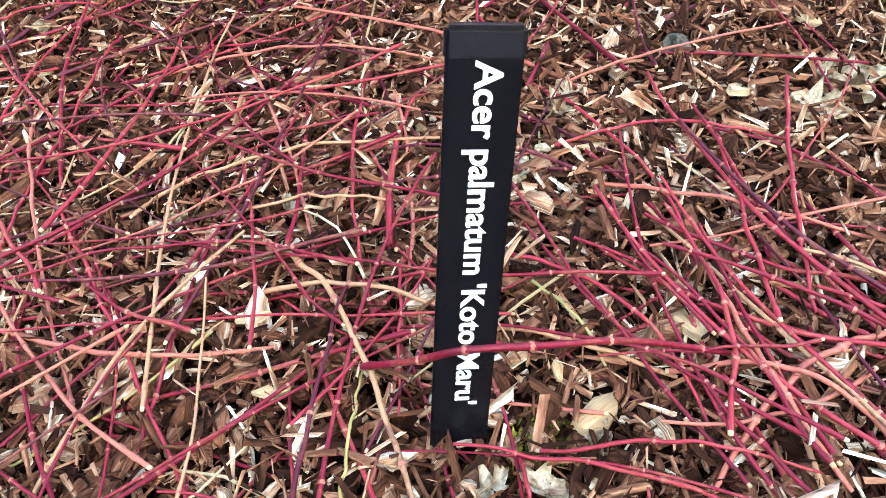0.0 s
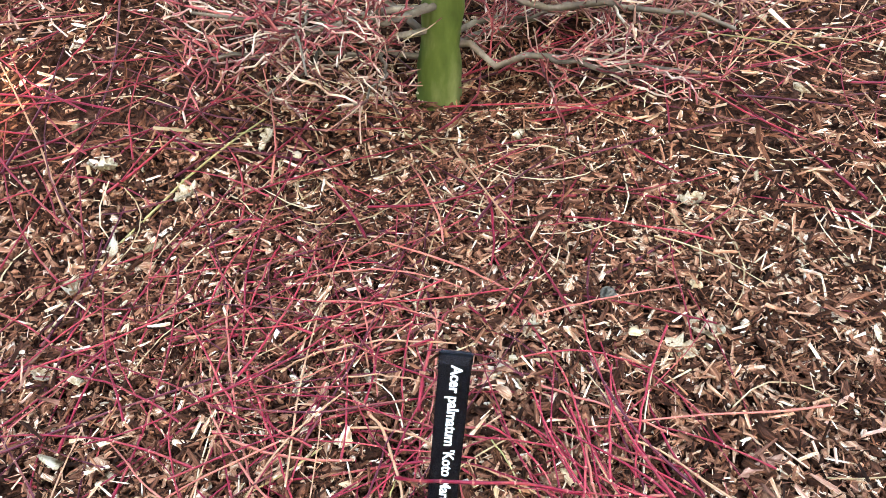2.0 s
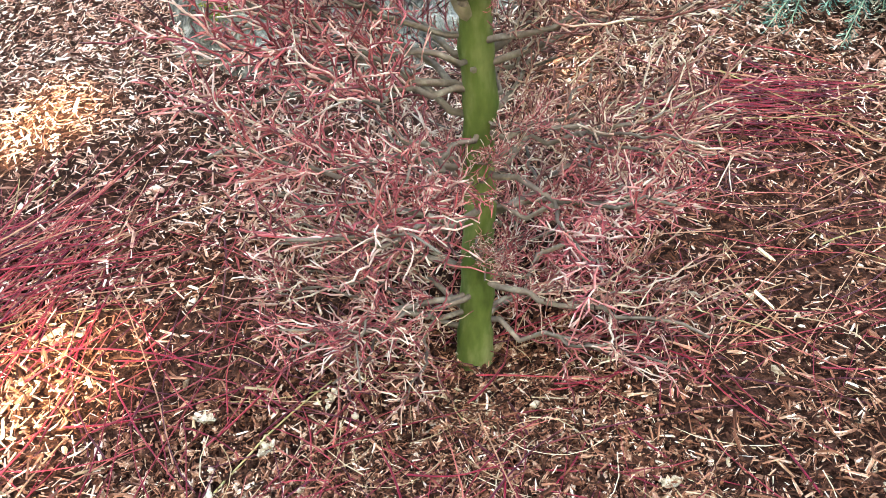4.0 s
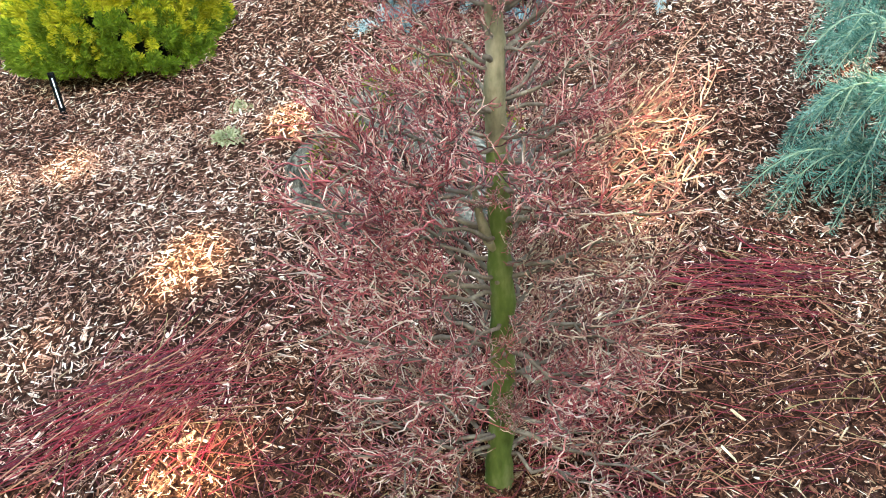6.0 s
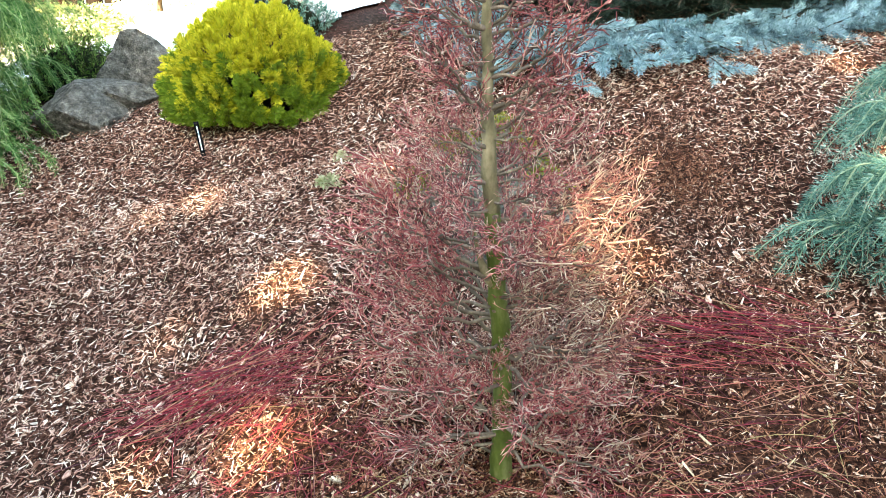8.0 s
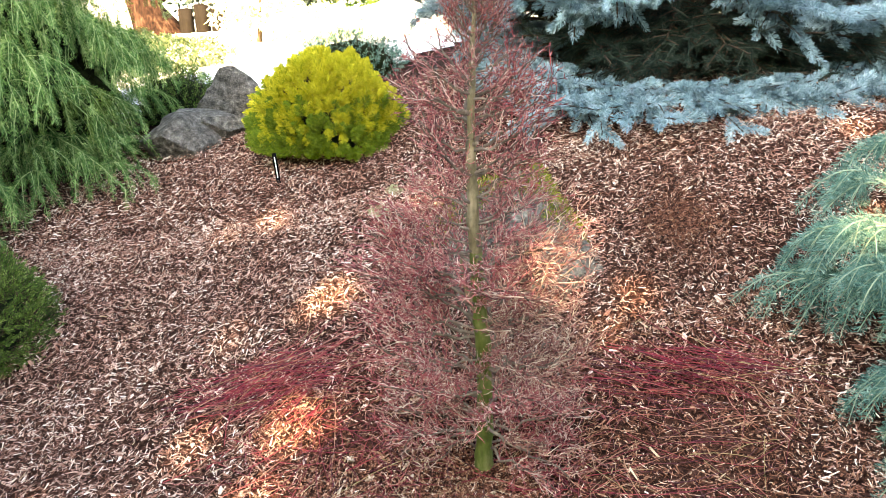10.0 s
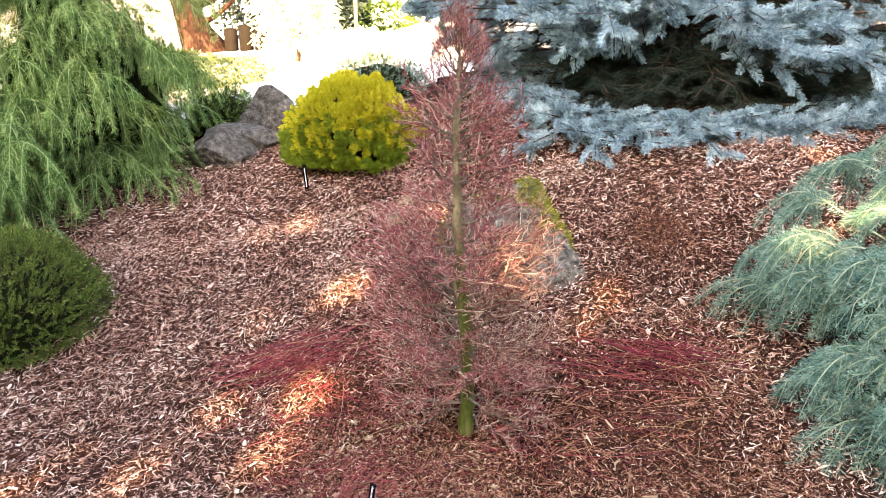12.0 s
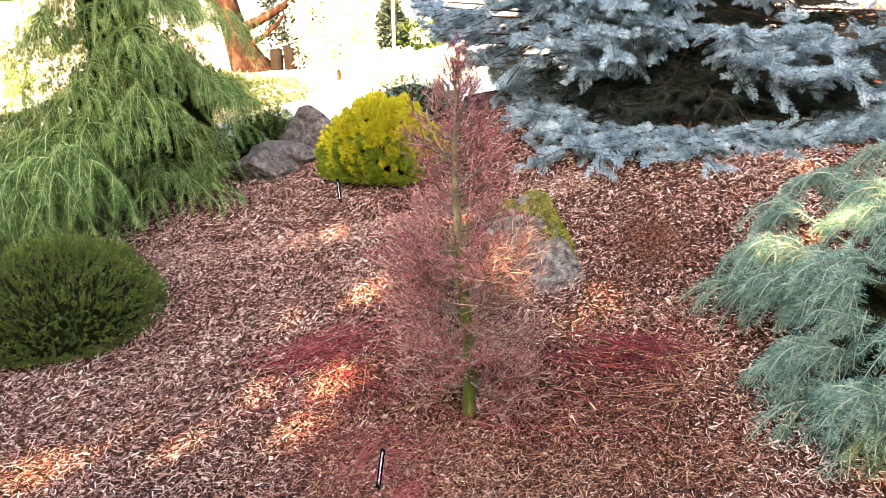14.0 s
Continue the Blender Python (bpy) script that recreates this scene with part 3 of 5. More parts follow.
def branch_mesh(rise, mat, reach=0.28, sides=14, twigs=5):
    """One leafless maple limb, outwards along x: a grey limb, zigzag side shoots and short forked red twigs."""
    limb = bezier((0, 0, 0), (0.5 * reach, RNG.uniform(-0.03, 0.03), 0.2 * rise * reach), (0.86 * reach, RNG.uniform(-0.05, 0.05), rise * reach), 10)[None]
    limb = kinked(limb, 0.0065)
    v0, f0 = tubes(limb, np.linspace(0.0044, 0.0015, 10)[None], 6)
    # a fork near the middle of the limb
    a = limb[0, 4]
    fork = kinked(bezier(a, a + (0.1 * reach, RNG.choice([-1, 1]) * 0.22 * reach, 0.05 * reach), a + (0.42 * reach, RNG.choice([-1, 1]) * 0.34 * reach, 0.2 * rise * reach + 0.03), 10)[None], 0.003)
    vf, ff = tubes(fork, np.linspace(0.0024, 0.001, 10)[None], 5)
    sides_p, sides_t, sides_s = [], [], []
    for path, count, lo in ((limb, sides, 0.16), (fork, sides // 2, 0.15)):
        p, tan, s = along(path, count, lo, 1.0)
        sides_p.append(p.reshape(-1, 3)), sides_t.append(tan.reshape(-1, 3)), sides_s.append(s.ravel())
    p, tan, s = np.concatenate(sides_p), np.concatenate(sides_t), np.concatenate(sides_s)
    d = unit(tan * 0.8 + RNG.normal(size=p.shape) * (0.45, 0.65, 0.42) + np.array([0.05, 0, 0.2]))
    le = RNG.uniform(0.035, 0.105, len(p)) * (1.1 - 0.4 * s)
    st = np.linspace(0, 1, 6)[None, :, None]
    zig = unit(np.cross(d, RNG.normal(size=d.shape)))[:, None] * (np.arange(6) % 2 - 0.5)[None, :, None] * 0.004
    side = p[:, None] + d[:, None] * le[:, None, None] * st + zig * (st > 0) + np.array([0, 0, 0.12]) * (le[:, None, None] * st**2)
    v1, f1 = tubes(side, np.linspace(0.0013, 0.0009, 6)[None].repeat(len(p), 0), 4)
    p, tan, s = along(side, twigs, 0.15, 1.0)
    p, tan = p.reshape(-1, 3), tan.reshape(-1, 3)
    d = unit(tan * 0.85 + RNG.normal(size=p.shape) * 0.6 + np.array([0.1, 0, 0.18]))
    le = RNG.uniform(0.012, 0.05, len(p))
    st = np.linspace(0, 1, 4)[None, :, None]
    tw = kinked(p[:, None] + d[:, None] * le[:, None, None] * st, 0.0014)
    v2, f2 = tubes(tw, np.linspace(0.00095, 0.0007, 4)[None].repeat(len(p), 0), 3)
    # paired buds and short spurs
    p, tan, s = along(tw, 2, 0.3, 1.0)
    p, tan = p.reshape(-1, 3), tan.reshape(-1, 3)
    d = unit(tan * 0.8 + RNG.normal(size=p.shape) * 0.55)
    le = RNG.uniform(0.006, 0.018, len(p))
    sp = p[:, None] + d[:, None] * le[:, None, None] * np.linspace(0, 1, 3)[None, :, None]
    v3, f3 = tubes(sp, np.array([[0.0009, 0.0011, 0.0004]]).repeat(len(p), 0), 3)
    return mesh("branch", [(v0, f0, M_LIMB), (vf, ff, M_LIMB)]), mesh("twig_spray", [(v1, f1, mat), (v2, f2, mat), (v3, f3, mat)])


def maple():
    z0 = float(gz(0.004, 0.015)) - 0.01
    tree = empty("maple_tree", (0.004, 0.015, z0), "young leafless maple with red twigs standing in bark mulch", "tree")
    h = 1.28
    t = np.linspace(0, 1, 16)
    spine = np.stack([0.01 * np.sin(t * 7) - 0.042 * t, 0.012 * np.sin(t * 5 + 1) - 0.01, t * h - 0.03], -1)[None]
    rad = np.interp(t, [0, 0.04, 0.15, 0.5, 0.8, 1], [0.03, 0.0235, 0.0205, 0.0165, 0.0085, 0.0025])[None]
    tt = np.linspace(0, 1, 61)
    spine = np.stack([np.interp(tt, t, spine[0, :, k]) for k in range(3)], -1)[None]
    rad = np.interp(tt, t, rad[0])[None] * (1 + 0.13 * np.clip(np.sin(tt * h / 0.068 * 2 * np.pi), 0, 1) ** 4 + 0.025 * np.sin(tt * 57))[None]
    spine[0, :, :2] += 0.0016 * np.stack([np.sin(tt * 61), np.cos(tt * 47)], -1)
    t = tt
    v, f = tubes(spine[:, :33], rad[:, :33], 14)
    part("trunk", mesh("trunk", [(v, f, M_TRUNK)], True), tree, "smooth olive green trunk with faint scars")
    v, f = tubes(spine[:, 32:], rad[:, 32:], 12)
    part("leader", mesh("leader", [(v, f, M_LEADER)], True), tree, "tan grey upper stem")
    low = [branch_mesh(r, m) for r, m in ((0.0, M_TWIG_TREE), (0.12, M_TWIG_TREE), (0.2, M_TWIG_DRY), (0.3, M_TWIG_TREE))]
    mid = [branch_mesh(r, m) for r, m in ((0.3, M_TWIG_TREE), (0.42, M_TWIG_TREE), (0.5, M_TWIG_TOP), (0.36, M_TWIG_TREE))]
    dry = [branch_mesh(r, M_TWIG_DRY) for r in (0.3, 0.42)]
    top = [branch_mesh(r, m, 0.2, 8, 4) for r, m in ((0.5, M_TWIG_TOP), (0.65, M_TWIG_TOP), (0.85, M_TWIG_TOP))]
    k = 0
    # limbs sit in loose whorls
    whorls = [(0.1, 9), (0.17, 9), (0.25, 9), (0.33, 8), (0.41, 9), (0.48, 10), (0.54, 10), (0.61, 9), (0.67, 8), (0.74, 8), (0.81, 8), (0.87, 8), (0.93, 9), (0.99, 9), (1.05, 8), (1.11, 9), (1.17, 9), (1.22, 9), (1.24, 5)]
    for z1, count in whorls:
        for j in range(count):
            z = z1 + RNG.uniform(-0.025, 0.025)
            reach = float(np.interp(z, [0.06, 0.14, 0.3, 0.5, 0.62, 0.72, 0.8, 0.88, 1.0, 1.12, 1.28], [0.25, 0.31, 0.31, 0.31, 0.28, 0.225, 0.18, 0.19, 0.18, 0.13, 0.08])) * RNG.uniform(0.75, 1.08)
            a = k * 137.5 + RNG.uniform(-22, 22)
            k += 1
            if z < 0.22 and 215 < a % 360 < 300:
                continue
            if 232 < a % 360 < 284 and z < 1.12:
                if RNG.random() < 0.52:
                    continue
                reach *= 0.45
            kinds, full = (low, 0.28) if z < 0.3 else (mid, 0.28) if z < 0.8 else (top, 0.2)
            mm = kinds[int(RNG.integers(0, len(kinds)))]
            if 0.28 < z < 0.72 and (a % 360 > 312 or a % 360 < 60):
                mm = dry[int(RNG.integers(0, 2))]
            s = reach / full
            cx, cy = np.interp((z + 0.03) / h, t, spine[0, :, 0]), np.interp((z + 0.03) / h, t, spine[0, :, 1])
            limb = part("branch", mm[0], tree, at=pose(cx, cy, z - 0.02, RNG.uniform(-15, 15), RNG.uniform(-10, 10) - float(np.interp(z, [1.08, 1.24], [0, 42])), a) @ Matrix.Diagonal((s, s * RNG.uniform(0.9, 1.1), s, 1)))
            tagged(part("twig_spray", mm[1], limb, "fine red side twigs"), kind="stuff")
    # cut knots along the stem
    for z in np.linspace(0.16, 0.98, 13):
        a = radians(RNG.uniform(200, 330))
        c = np.array([np.interp((z + 0.03) / h, t, spine[0, :, 0]), np.interp((z + 0.03) / h, t, spine[0, :, 1]), z])
        d = np.array([math.cos(a), math.sin(a), 0.45])
        le = RNG.uniform(0.02, 0.034)
        v, f = tubes(np.array([[c, c + d * le * 0.8, c + d * le, c + d * le * 1.02]]), np.array([[0.006, 0.0042, 0.0038, 0.0]]), 7)
        part("knot", mesh("knot", [(v, f, M_LIMB)], True), tree, "dark cut knot")
    # the fork that keeps a paler stub
    st = bezier((-0.01, -0.01, 0.49), (-0.05, -0.005, 0.51), (-0.062, -0.01, 0.63), 8)[None]
    v, f = tubes(st, np.interp(np.linspace(0, 1, 8), [0, 0.35, 0.6, 1], [0.014, 0.011, 0.006, 0.003])[None], 8)
    part("stub", mesh("stub", [(v, f, M_LEADER)], True), tree, "pale tan side stem")
    return tree


RNG = np.random.default_rng(11)
maple()


RNG = np.random.default_rng(17)
# ---- cut twigs ----
def twig_meshes(pts, r0, r1, mat):
    """A cut shoot: the bark, a swollen joint with two bud stubs at each node, pale wood at the cut end."""
    pts = np.asarray(pts, float)
    n = len(pts)
    k = 8 * (n - 1) + 1
    t = np.linspace(0, n - 1, k)
    i = np.minimum(t.astype(int), n - 2)
    u = (t - i)[:, None]
    q0, q1, q2, q3 = pts[np.maximum(i - 1, 0)], pts[i], pts[i + 1], pts[np.minimum(i + 2, n - 1)]
    p = 0.5 * (2 * q1 + (q2 - q0) * u + (2 * q0 - 5 * q1 + 4 * q2 - q3) * u**2 + (3 * q1 - q0 - 3 * q2 + q3) * u**3)
    step = max(5, int(RNG.uniform(0.02, 0.032) / max(1e-4, np.linalg.norm(pts[-1] - pts[0]) / k)))
    rad = np.linspace(r0, r1, k) * (1 + 0.05 * np.sin(t * 5.1))
    joint = np.arange(k) % step == 2
    v, f = tubes(p[None], (rad * (1 + 0.3 * joint))[None], 6)
    bark = mesh("fallen_twig", [(v, f, mat)], True)
    joints = []
    for a in np.flatnonzero(joint[3:-2]) + 3:
        tan = unit(p[a] - p[a - 1])
        side = unit(np.cross(tan, RNG.normal(size=3)))
        d = unit(np.array([tan * 0.8 + side, tan * 0.8 - side]))
        le = (rad[a] * RNG.uniform(1.8, 3.4, 2))[:, None, None]
        q = p[a] + d[:, None] * le * np.linspace(0, 1, 3)[None, :, None]
        v1, f1 = tubes(q, rad[a] * np.array([[0.75, 0.6, 0.1]] * 2), 5)
        ring = p[a] + tan * (np.array([-0.9, -0.35, 0.35, 0.9]) * rad[a])[:, None]
        v2, f2 = tubes(ring[None], rad[a] * np.array([[1.0, 1.5, 1.5, 1.0]]), 7)
        joints.append(mesh("joint", [(v1, f1, mat), (v2, f2, M_JOINT)], True))
    e = unit(p[0] - p[1])
    cap = np.array([[p[0], p[0] + e * 0.0012, p[0] + e * 0.0014]])
    v, f = tubes(cap, np.array([[r0 * 0.97, r0 * 0.9, 0.0]]), 7)
    return bark, joints, mesh("cut_end", [(v, f, M_DRY)], True)


LAID = [
    ((-0.272, -0.323), (-0.271, -0.372), (-0.29, -0.44), 0.9, 2.3), ((-0.288, -0.343), (-0.262, -0.367), (-0.242, -0.392), 0.8, 2.0), ((-0.232, -0.41), (-0.219, -0.432), (-0.2, -0.465), 0.8, 1.9),
    ((-0.367, -0.287), (-0.334, -0.338), (-0.295, -0.366), 0.6, 2.0), ((-0.205, -0.157), (-0.232, -0.264), (-0.263, -0.344), 0.6, 1.6),
    ((-0.31, -0.163), (-0.337, -0.244), (-0.36, -0.348), 0.6, 1.7), ((-0.305, -0.267), (-0.249, -0.283), (-0.185, -0.324), 0.85, 1.7), ((-0.273, -0.302), (-0.248, -0.323), (-0.224, -0.343), 0.95, 1.3),
    ((-0.178, -0.26), (-0.227, -0.318), (-0.262, -0.381), 0.55, 1.5), ((-0.157, -0.389), (-0.131, -0.435), (-0.099, -0.479), 0.75, 1.7), ((-0.044, -0.398), (-0.111, -0.444), (-0.149, -0.481), 0.5, 1.8),
]
LAID2 = [
    ((-0.137, -0.501), (-0.177, -0.491), (-0.224, -0.498), 0.6, 2.3), ((-0.203, -0.463), (-0.177, -0.491), (-0.172, -0.522), 0.65, 2.0), ((-0.161, -0.446), (-0.185, -0.488), (-0.194, -0.523), 0.7, 1.9),
    ((-0.209, -0.393), (-0.197, -0.438), (-0.208, -0.484), 0.5, 1.6), ((-0.209, -0.405), (-0.211, -0.428), (-0.214, -0.448), 1.0, 1.2), ((-0.253, -0.138), (-0.276, -0.166), (-0.309, -0.199), 0.5, 1.5),
    ((-0.327, -0.24), (-0.334, -0.316), (-0.343, -0.395), 0.4, 1.7), ((-0.288, -0.305), (-0.325, -0.346), (-0.349, -0.369), 0.35, 1.6), ((-0.233, -0.362), (-0.254, -0.386), (-0.276, -0.414), 0.4, 1.3),
    ((-0.263, -0.186), (-0.197, -0.224), (-0.149, -0.28), 0.7, 1.6), ((-0.13, -0.315), (-0.138, -0.387), (-0.16, -0.442), 0.4, 1.6), ((-0.121, -0.335), (-0.085, -0.35), (-0.004, -0.373), 0.6, 1.4),
]
LAID3 = [
    ((-0.298, -0.077), (-0.275, -0.093), (-0.249, -0.103), 0.5, 1.4), ((-0.154, -0.361), (-0.114, -0.388), (-0.081, -0.423), 0.45, 1.4), ((-0.25, -0.454), (-0.221, -0.483), (-0.196, -0.514), 0.5, 1.4),
    ((-0.311, -0.196), (-0.348, -0.242), (-0.359, -0.263), 0.5, 1.5), ((-0.204, -0.244), (-0.242, -0.246), (-0.295, -0.255), 0.4, 1.6), ((-0.254, -0.45), (-0.26, -0.457), (-0.265, -0.468), 0.4, 1.6),
    ((-0.307, -0.426), (-0.292, -0.41), (-0.275, -0.393), 1.0, 1.2), ((-0.307, -0.104), (-0.309, -0.16), (-0.301, -0.233), 0.5, 1.5),
]


def tone_material(k):
    """Bark of one shoot: its own tone, mottled towards darker wine and weathered tan."""
    own = TWIG[k][1]
    f = lambda s: tuple(min(1, a * s) for a in own)
    to = lambda c, w: tuple(a * (1 - w) + b * w for a, b in zip(own, c))
    return material("twig_tone", [(0.28, to((0.05, 0.006, 0.012), 0.65)), (0.42, f(0.85)), (0.54, f(1.0)), (0.7, to((0.36, 0.13, 0.07), 0.3)), (0.9, to((0.45, 0.3, 0.18), 0.5))], 26, 0.42, 0.35, 420, spec=0.2, relief=0.0012)


TONES = [tone_material(k) for k in range(6)]
WORDS = {0: "dark purple", 1: "deep crimson", 2: "rosy red", 3: "salmon pink", 4: "tan pink", 5: "yellowish"}


def fallen_twig(pts, r0, r1, tone):
    c = np.mean(pts, 0)
    bark, joints, end = twig_meshes(np.asarray(pts) - c, r0, r1, TONES[tone])
    ob = new("fallen_twig", bark)
    ob.location = c
    for me in joints:
        part("joint", me, ob)
    part("cut_end", end, ob, "pale cut end")
    return tagged(ob, WORDS[tone] + " cut maple twig lying on the mulch", "twig", "cut twigs around the label")


for a, b, c, tone, r in LAID + LAID2 + LAID3:
    mid = 2 * np.array(b) - 0.5 * (np.array(a) + np.array(c))
    p = bezier(a, mid, c, 12)
    z = gz(p[:, 0], p[:, 1]) + 0.009 + 0.006 * np.sin(np.linspace(0, 3.1, 12)) + RNG.uniform(0, 0.004)
    fallen_twig(np.column_stack([p, z]) + RNG.normal(size=(12, 3)) * 0.0004, r * 0.00053, r * 0.0004, min(5, int(tone * 5.2)))


def laid_paths(x, y, heading, length, height, n=7, arch=0.12):
    """Twigs lying on the ground, slightly arched, as polylines."""
    m = len(x)
    d = np.stack([np.cos(heading), np.sin(heading)], -1)
    s = np.linspace(-0.5, 0.5, n)[None, :, None]
    side = np.stack([-d[:, 1], d[:, 0]], -1)
    bend = RNG.uniform(-arch, arch, m)[:, None, None]
    xy = np.stack([x, y], -1)[:, None] + d[:, None] * s * length[:, None, None] + side[:, None] * bend * length[:, None, None] * (4 * s**2 - 0.3)
    xy += RNG.normal(size=xy.shape) * 0.0006
    z = gz(xy[..., 0], xy[..., 1]) + height[:, None] + RNG.uniform(-0.12, 0.12, m)[:, None] * s[..., 0] * length[:, None]
    z = np.maximum(z, gz(xy[..., 0], xy[..., 1]) + 0.003)
    return np.concatenate([xy, z[..., None]], -1)


# one long shoot springs across in front of the label
CROSS = [(-0.278, -0.397, 0.003), (-0.273, -0.418, 0.026), (-0.267, -0.433, 0.043), (-0.248, -0.444, 0.041), (-0.218, -0.455, 0.03), (-0.184, -0.472, 0.013)]
fallen_twig(np.array(CROSS), 0.0012, 0.001, 1)

# loose twigs round the label, one by one
m = 190
x, y = RNG.normal(-0.22, 0.14, m), RNG.normal(-0.3, 0.11, m)
keep = (x < -0.2) | (y < -0.45) | (RNG.random(m) < 0.22)
x, y = x[keep], y[keep]
m = len(x)
hd = RNG.choice([1.9, 2.5, 0.3, 1.2, 1.6], m) + RNG.normal(size=m) * 0.45
P = laid_paths(x, y, hd, RNG.uniform(0.06, 0.24, m), RNG.uniform(0.004, 0.022, m), 8)
for k in range(m):
    r = RNG.uniform(0.00055, 0.001)
    fallen_twig(P[k], r, r * 0.6, int(RNG.choice(6, p=[0.2, 0.52, 0.17, 0.07, 0.03, 0.01])))


# a loose sheaf beside the label, all laid one way
m = 34
x, y = RNG.normal(-0.165, 0.03, m), RNG.normal(-0.47, 0.03, m)
P = laid_paths(x, y, 1.6 + RNG.normal(size=m) * 0.27, RNG.uniform(0.08, 0.17, m), RNG.uniform(0.006, 0.02, m), 8)
for k in range(m):
    r = RNG.uniform(0.0007, 0.0011)
    fallen_twig(P[k], r, r * 0.7, int(RNG.choice(6, p=[0.12, 0.5, 0.22, 0.12, 0.03, 0.01])))


DARK = (0.32, 0.44, 0.14, 0.06, 0.03, 0.01)


def twig_pile(cx, cy, ax, ay, count, heading, spread, height, words, length=(0.15, 0.42), thick=(0.0009, 0.0017), shares=(0.16, 0.4, 0.24, 0.12, 0.06, 0.02)):
    a, r = RNG.uniform(0, 2 * np.pi, count), np.sqrt(RNG.uniform(0, 1, count))
    x, y = cx + ax * r * np.cos(a), cy + ay * r * np.sin(a)
    hh = RNG.uniform(0.004, 1, count) ** 1.6 * height * (1.1 - r)
    p = laid_paths(x, y, heading + RNG.normal(size=count) * spread, RNG.uniform(*length, count), 0.006 + hh, 8)
    r0 = RNG.uniform(*thick, count)[:, None]
    c = np.array([cx, cy, float(gz(cx, cy))])
    pile = empty("twig_pile", c, words, "twig pile")
    for k in range(count):
        v, f = tubes(p[k : k + 1] - c, r0[k : k + 1] * np.linspace(1, 0.5, 8)[None], 4)
        part("twig", mesh("twig", [(v, f, TONES[int(RNG.choice(6, p=shares))])]), pile)
    return pile


twig_pile(-0.6, 0.43, 0.24, 0.11, 160, 0.2, 0.5, 0.085, "heap of cut crimson maple twigs lying on mulch", (0.2, 0.5))
twig_pile(0.64, 0.2, 0.26, 0.09, 110, -0.55, 0.28, 0.05, "heap of cut dark red maple twigs lying on mulch", (0.18, 0.45), shares=DARK)
twig_pile(0.52, -0.1, 0.34, 0.25, 80, -0.6, 0.8, 0.03, "thin scatter of cut maple twigs on mulch", (0.12, 0.34), (0.0008, 0.0013), shares=(0.34, 0.2, 0.1, 0.1, 0.16, 0.1))
m = 80
a, r = RNG.uniform(0, 6.283, m), np.sqrt(RNG.uniform(0, 1, m))
P = laid_paths(-0.4 + 0.28 * r * np.cos(a), -0.24 + 0.18 * r * np.sin(a), 0.5 + RNG.normal(size=m) * 0.9, RNG.uniform(0.1, 0.3, m), RNG.uniform(0.004, 0.02, m), 8)
for k in range(m):
    r = RNG.uniform(0.0006, 0.0011)
    fallen_twig(P[k], r, r * 0.6, int(RNG.choice(6, p=[0.2, 0.44, 0.22, 0.09, 0.04, 0.01])))
twig_pile(0.0, -0.05, 0.4, 0.3, 120, 0.3, 1.2, 0.03, "thin scatter of twigs under the maple", (0.08, 0.25))
twig_pile(-0.45, 0.1, 0.3, 0.25, 70, 0.9, 0.9, 0.03, "thin scatter of long cut twigs on mulch", (0.15, 0.4))

# dry straw coloured stems
n = 170
p = laid_paths(RNG.normal(-0.05, 0.28, n), RNG.normal(-0.15, 0.22, n), RNG.uniform(0, 6.28, n), RNG.uniform(0.03, 0.13, n), RNG.uniform(0.004, 0.015, n), 6, 0.3)
v, f = tubes(p, np.linspace(0.0008, 0.0004, 6)[None].repeat(n, 0), 4)
tagged(new("dry_stems", mesh("dry_stems", [(v, f, M_DRY)])), "straw coloured dry stems strewn on mulch", "dry stems", kind="stuff")

# moss at the foot of the label
n = 210
p = np.stack([RNG.normal(-0.248, 0.009, n), RNG.normal(-0.449, 0.006, n)], -1)
p = np.column_stack([p, gz(p[:, 0], p[:, 1]) + 0.004])
v, f = blades(p, RNG.normal(size=(n, 3)) * 0.6 + np.array([0, 0, 0.8]), RNG.uniform(0.003, 0.006, n), 0.0013)
tagged(new("moss_tuft", mesh("moss_tuft", [(v, f, M_MOSS)])), "yellow-green moss tuft at the foot of the label", "moss", kind="stuff")


# curled dead leaves and a pebble among the twigs
def curled_leaf(x, y, size, curl, turn, words):
    n = 9
    u, w = np.meshgrid(np.linspace(-1, 1, n), np.linspace(-1, 1, n), indexing="ij")
    half = np.cos(u * 1.35) * (1 + 0.3 * np.sin(u * 9 + w)) * (1 + RNG.normal(size=u.shape) * 0.12)
    px, py = u * size, w * half * size * 0.5
    pz = curl * size * (u**2 * 0.5 + (w * half) ** 2 * 0.6) + RNG.normal(size=u.shape) * size * 0.1
    v = np.concatenate([np.stack([px, py, pz], -1).reshape(-1, 3), np.stack([px, py, pz - 0.0006], -1).reshape(-1, 3)])
    i, j = np.meshgrid(np.arange(n - 1), np.arange(n - 1), indexing="ij")
    q = np.stack([i * n + j, (i + 1) * n + j, (i + 1) * n + j + 1, i * n + j + 1], -1).reshape(-1, 4)
    ob = new("dead_leaf", mesh("dead_leaf", [(v, np.concatenate([q, q[:, ::-1] + n * n]), M_LEAF)], True))
    ob.matrix_basis = pose(x, y, float(gz(x, y)) + 0.008, RNG.uniform(-20, 20), RNG.uniform(-20, 20), turn)
    return tagged(ob, words, "leaf", "dead leaves on the mulch")


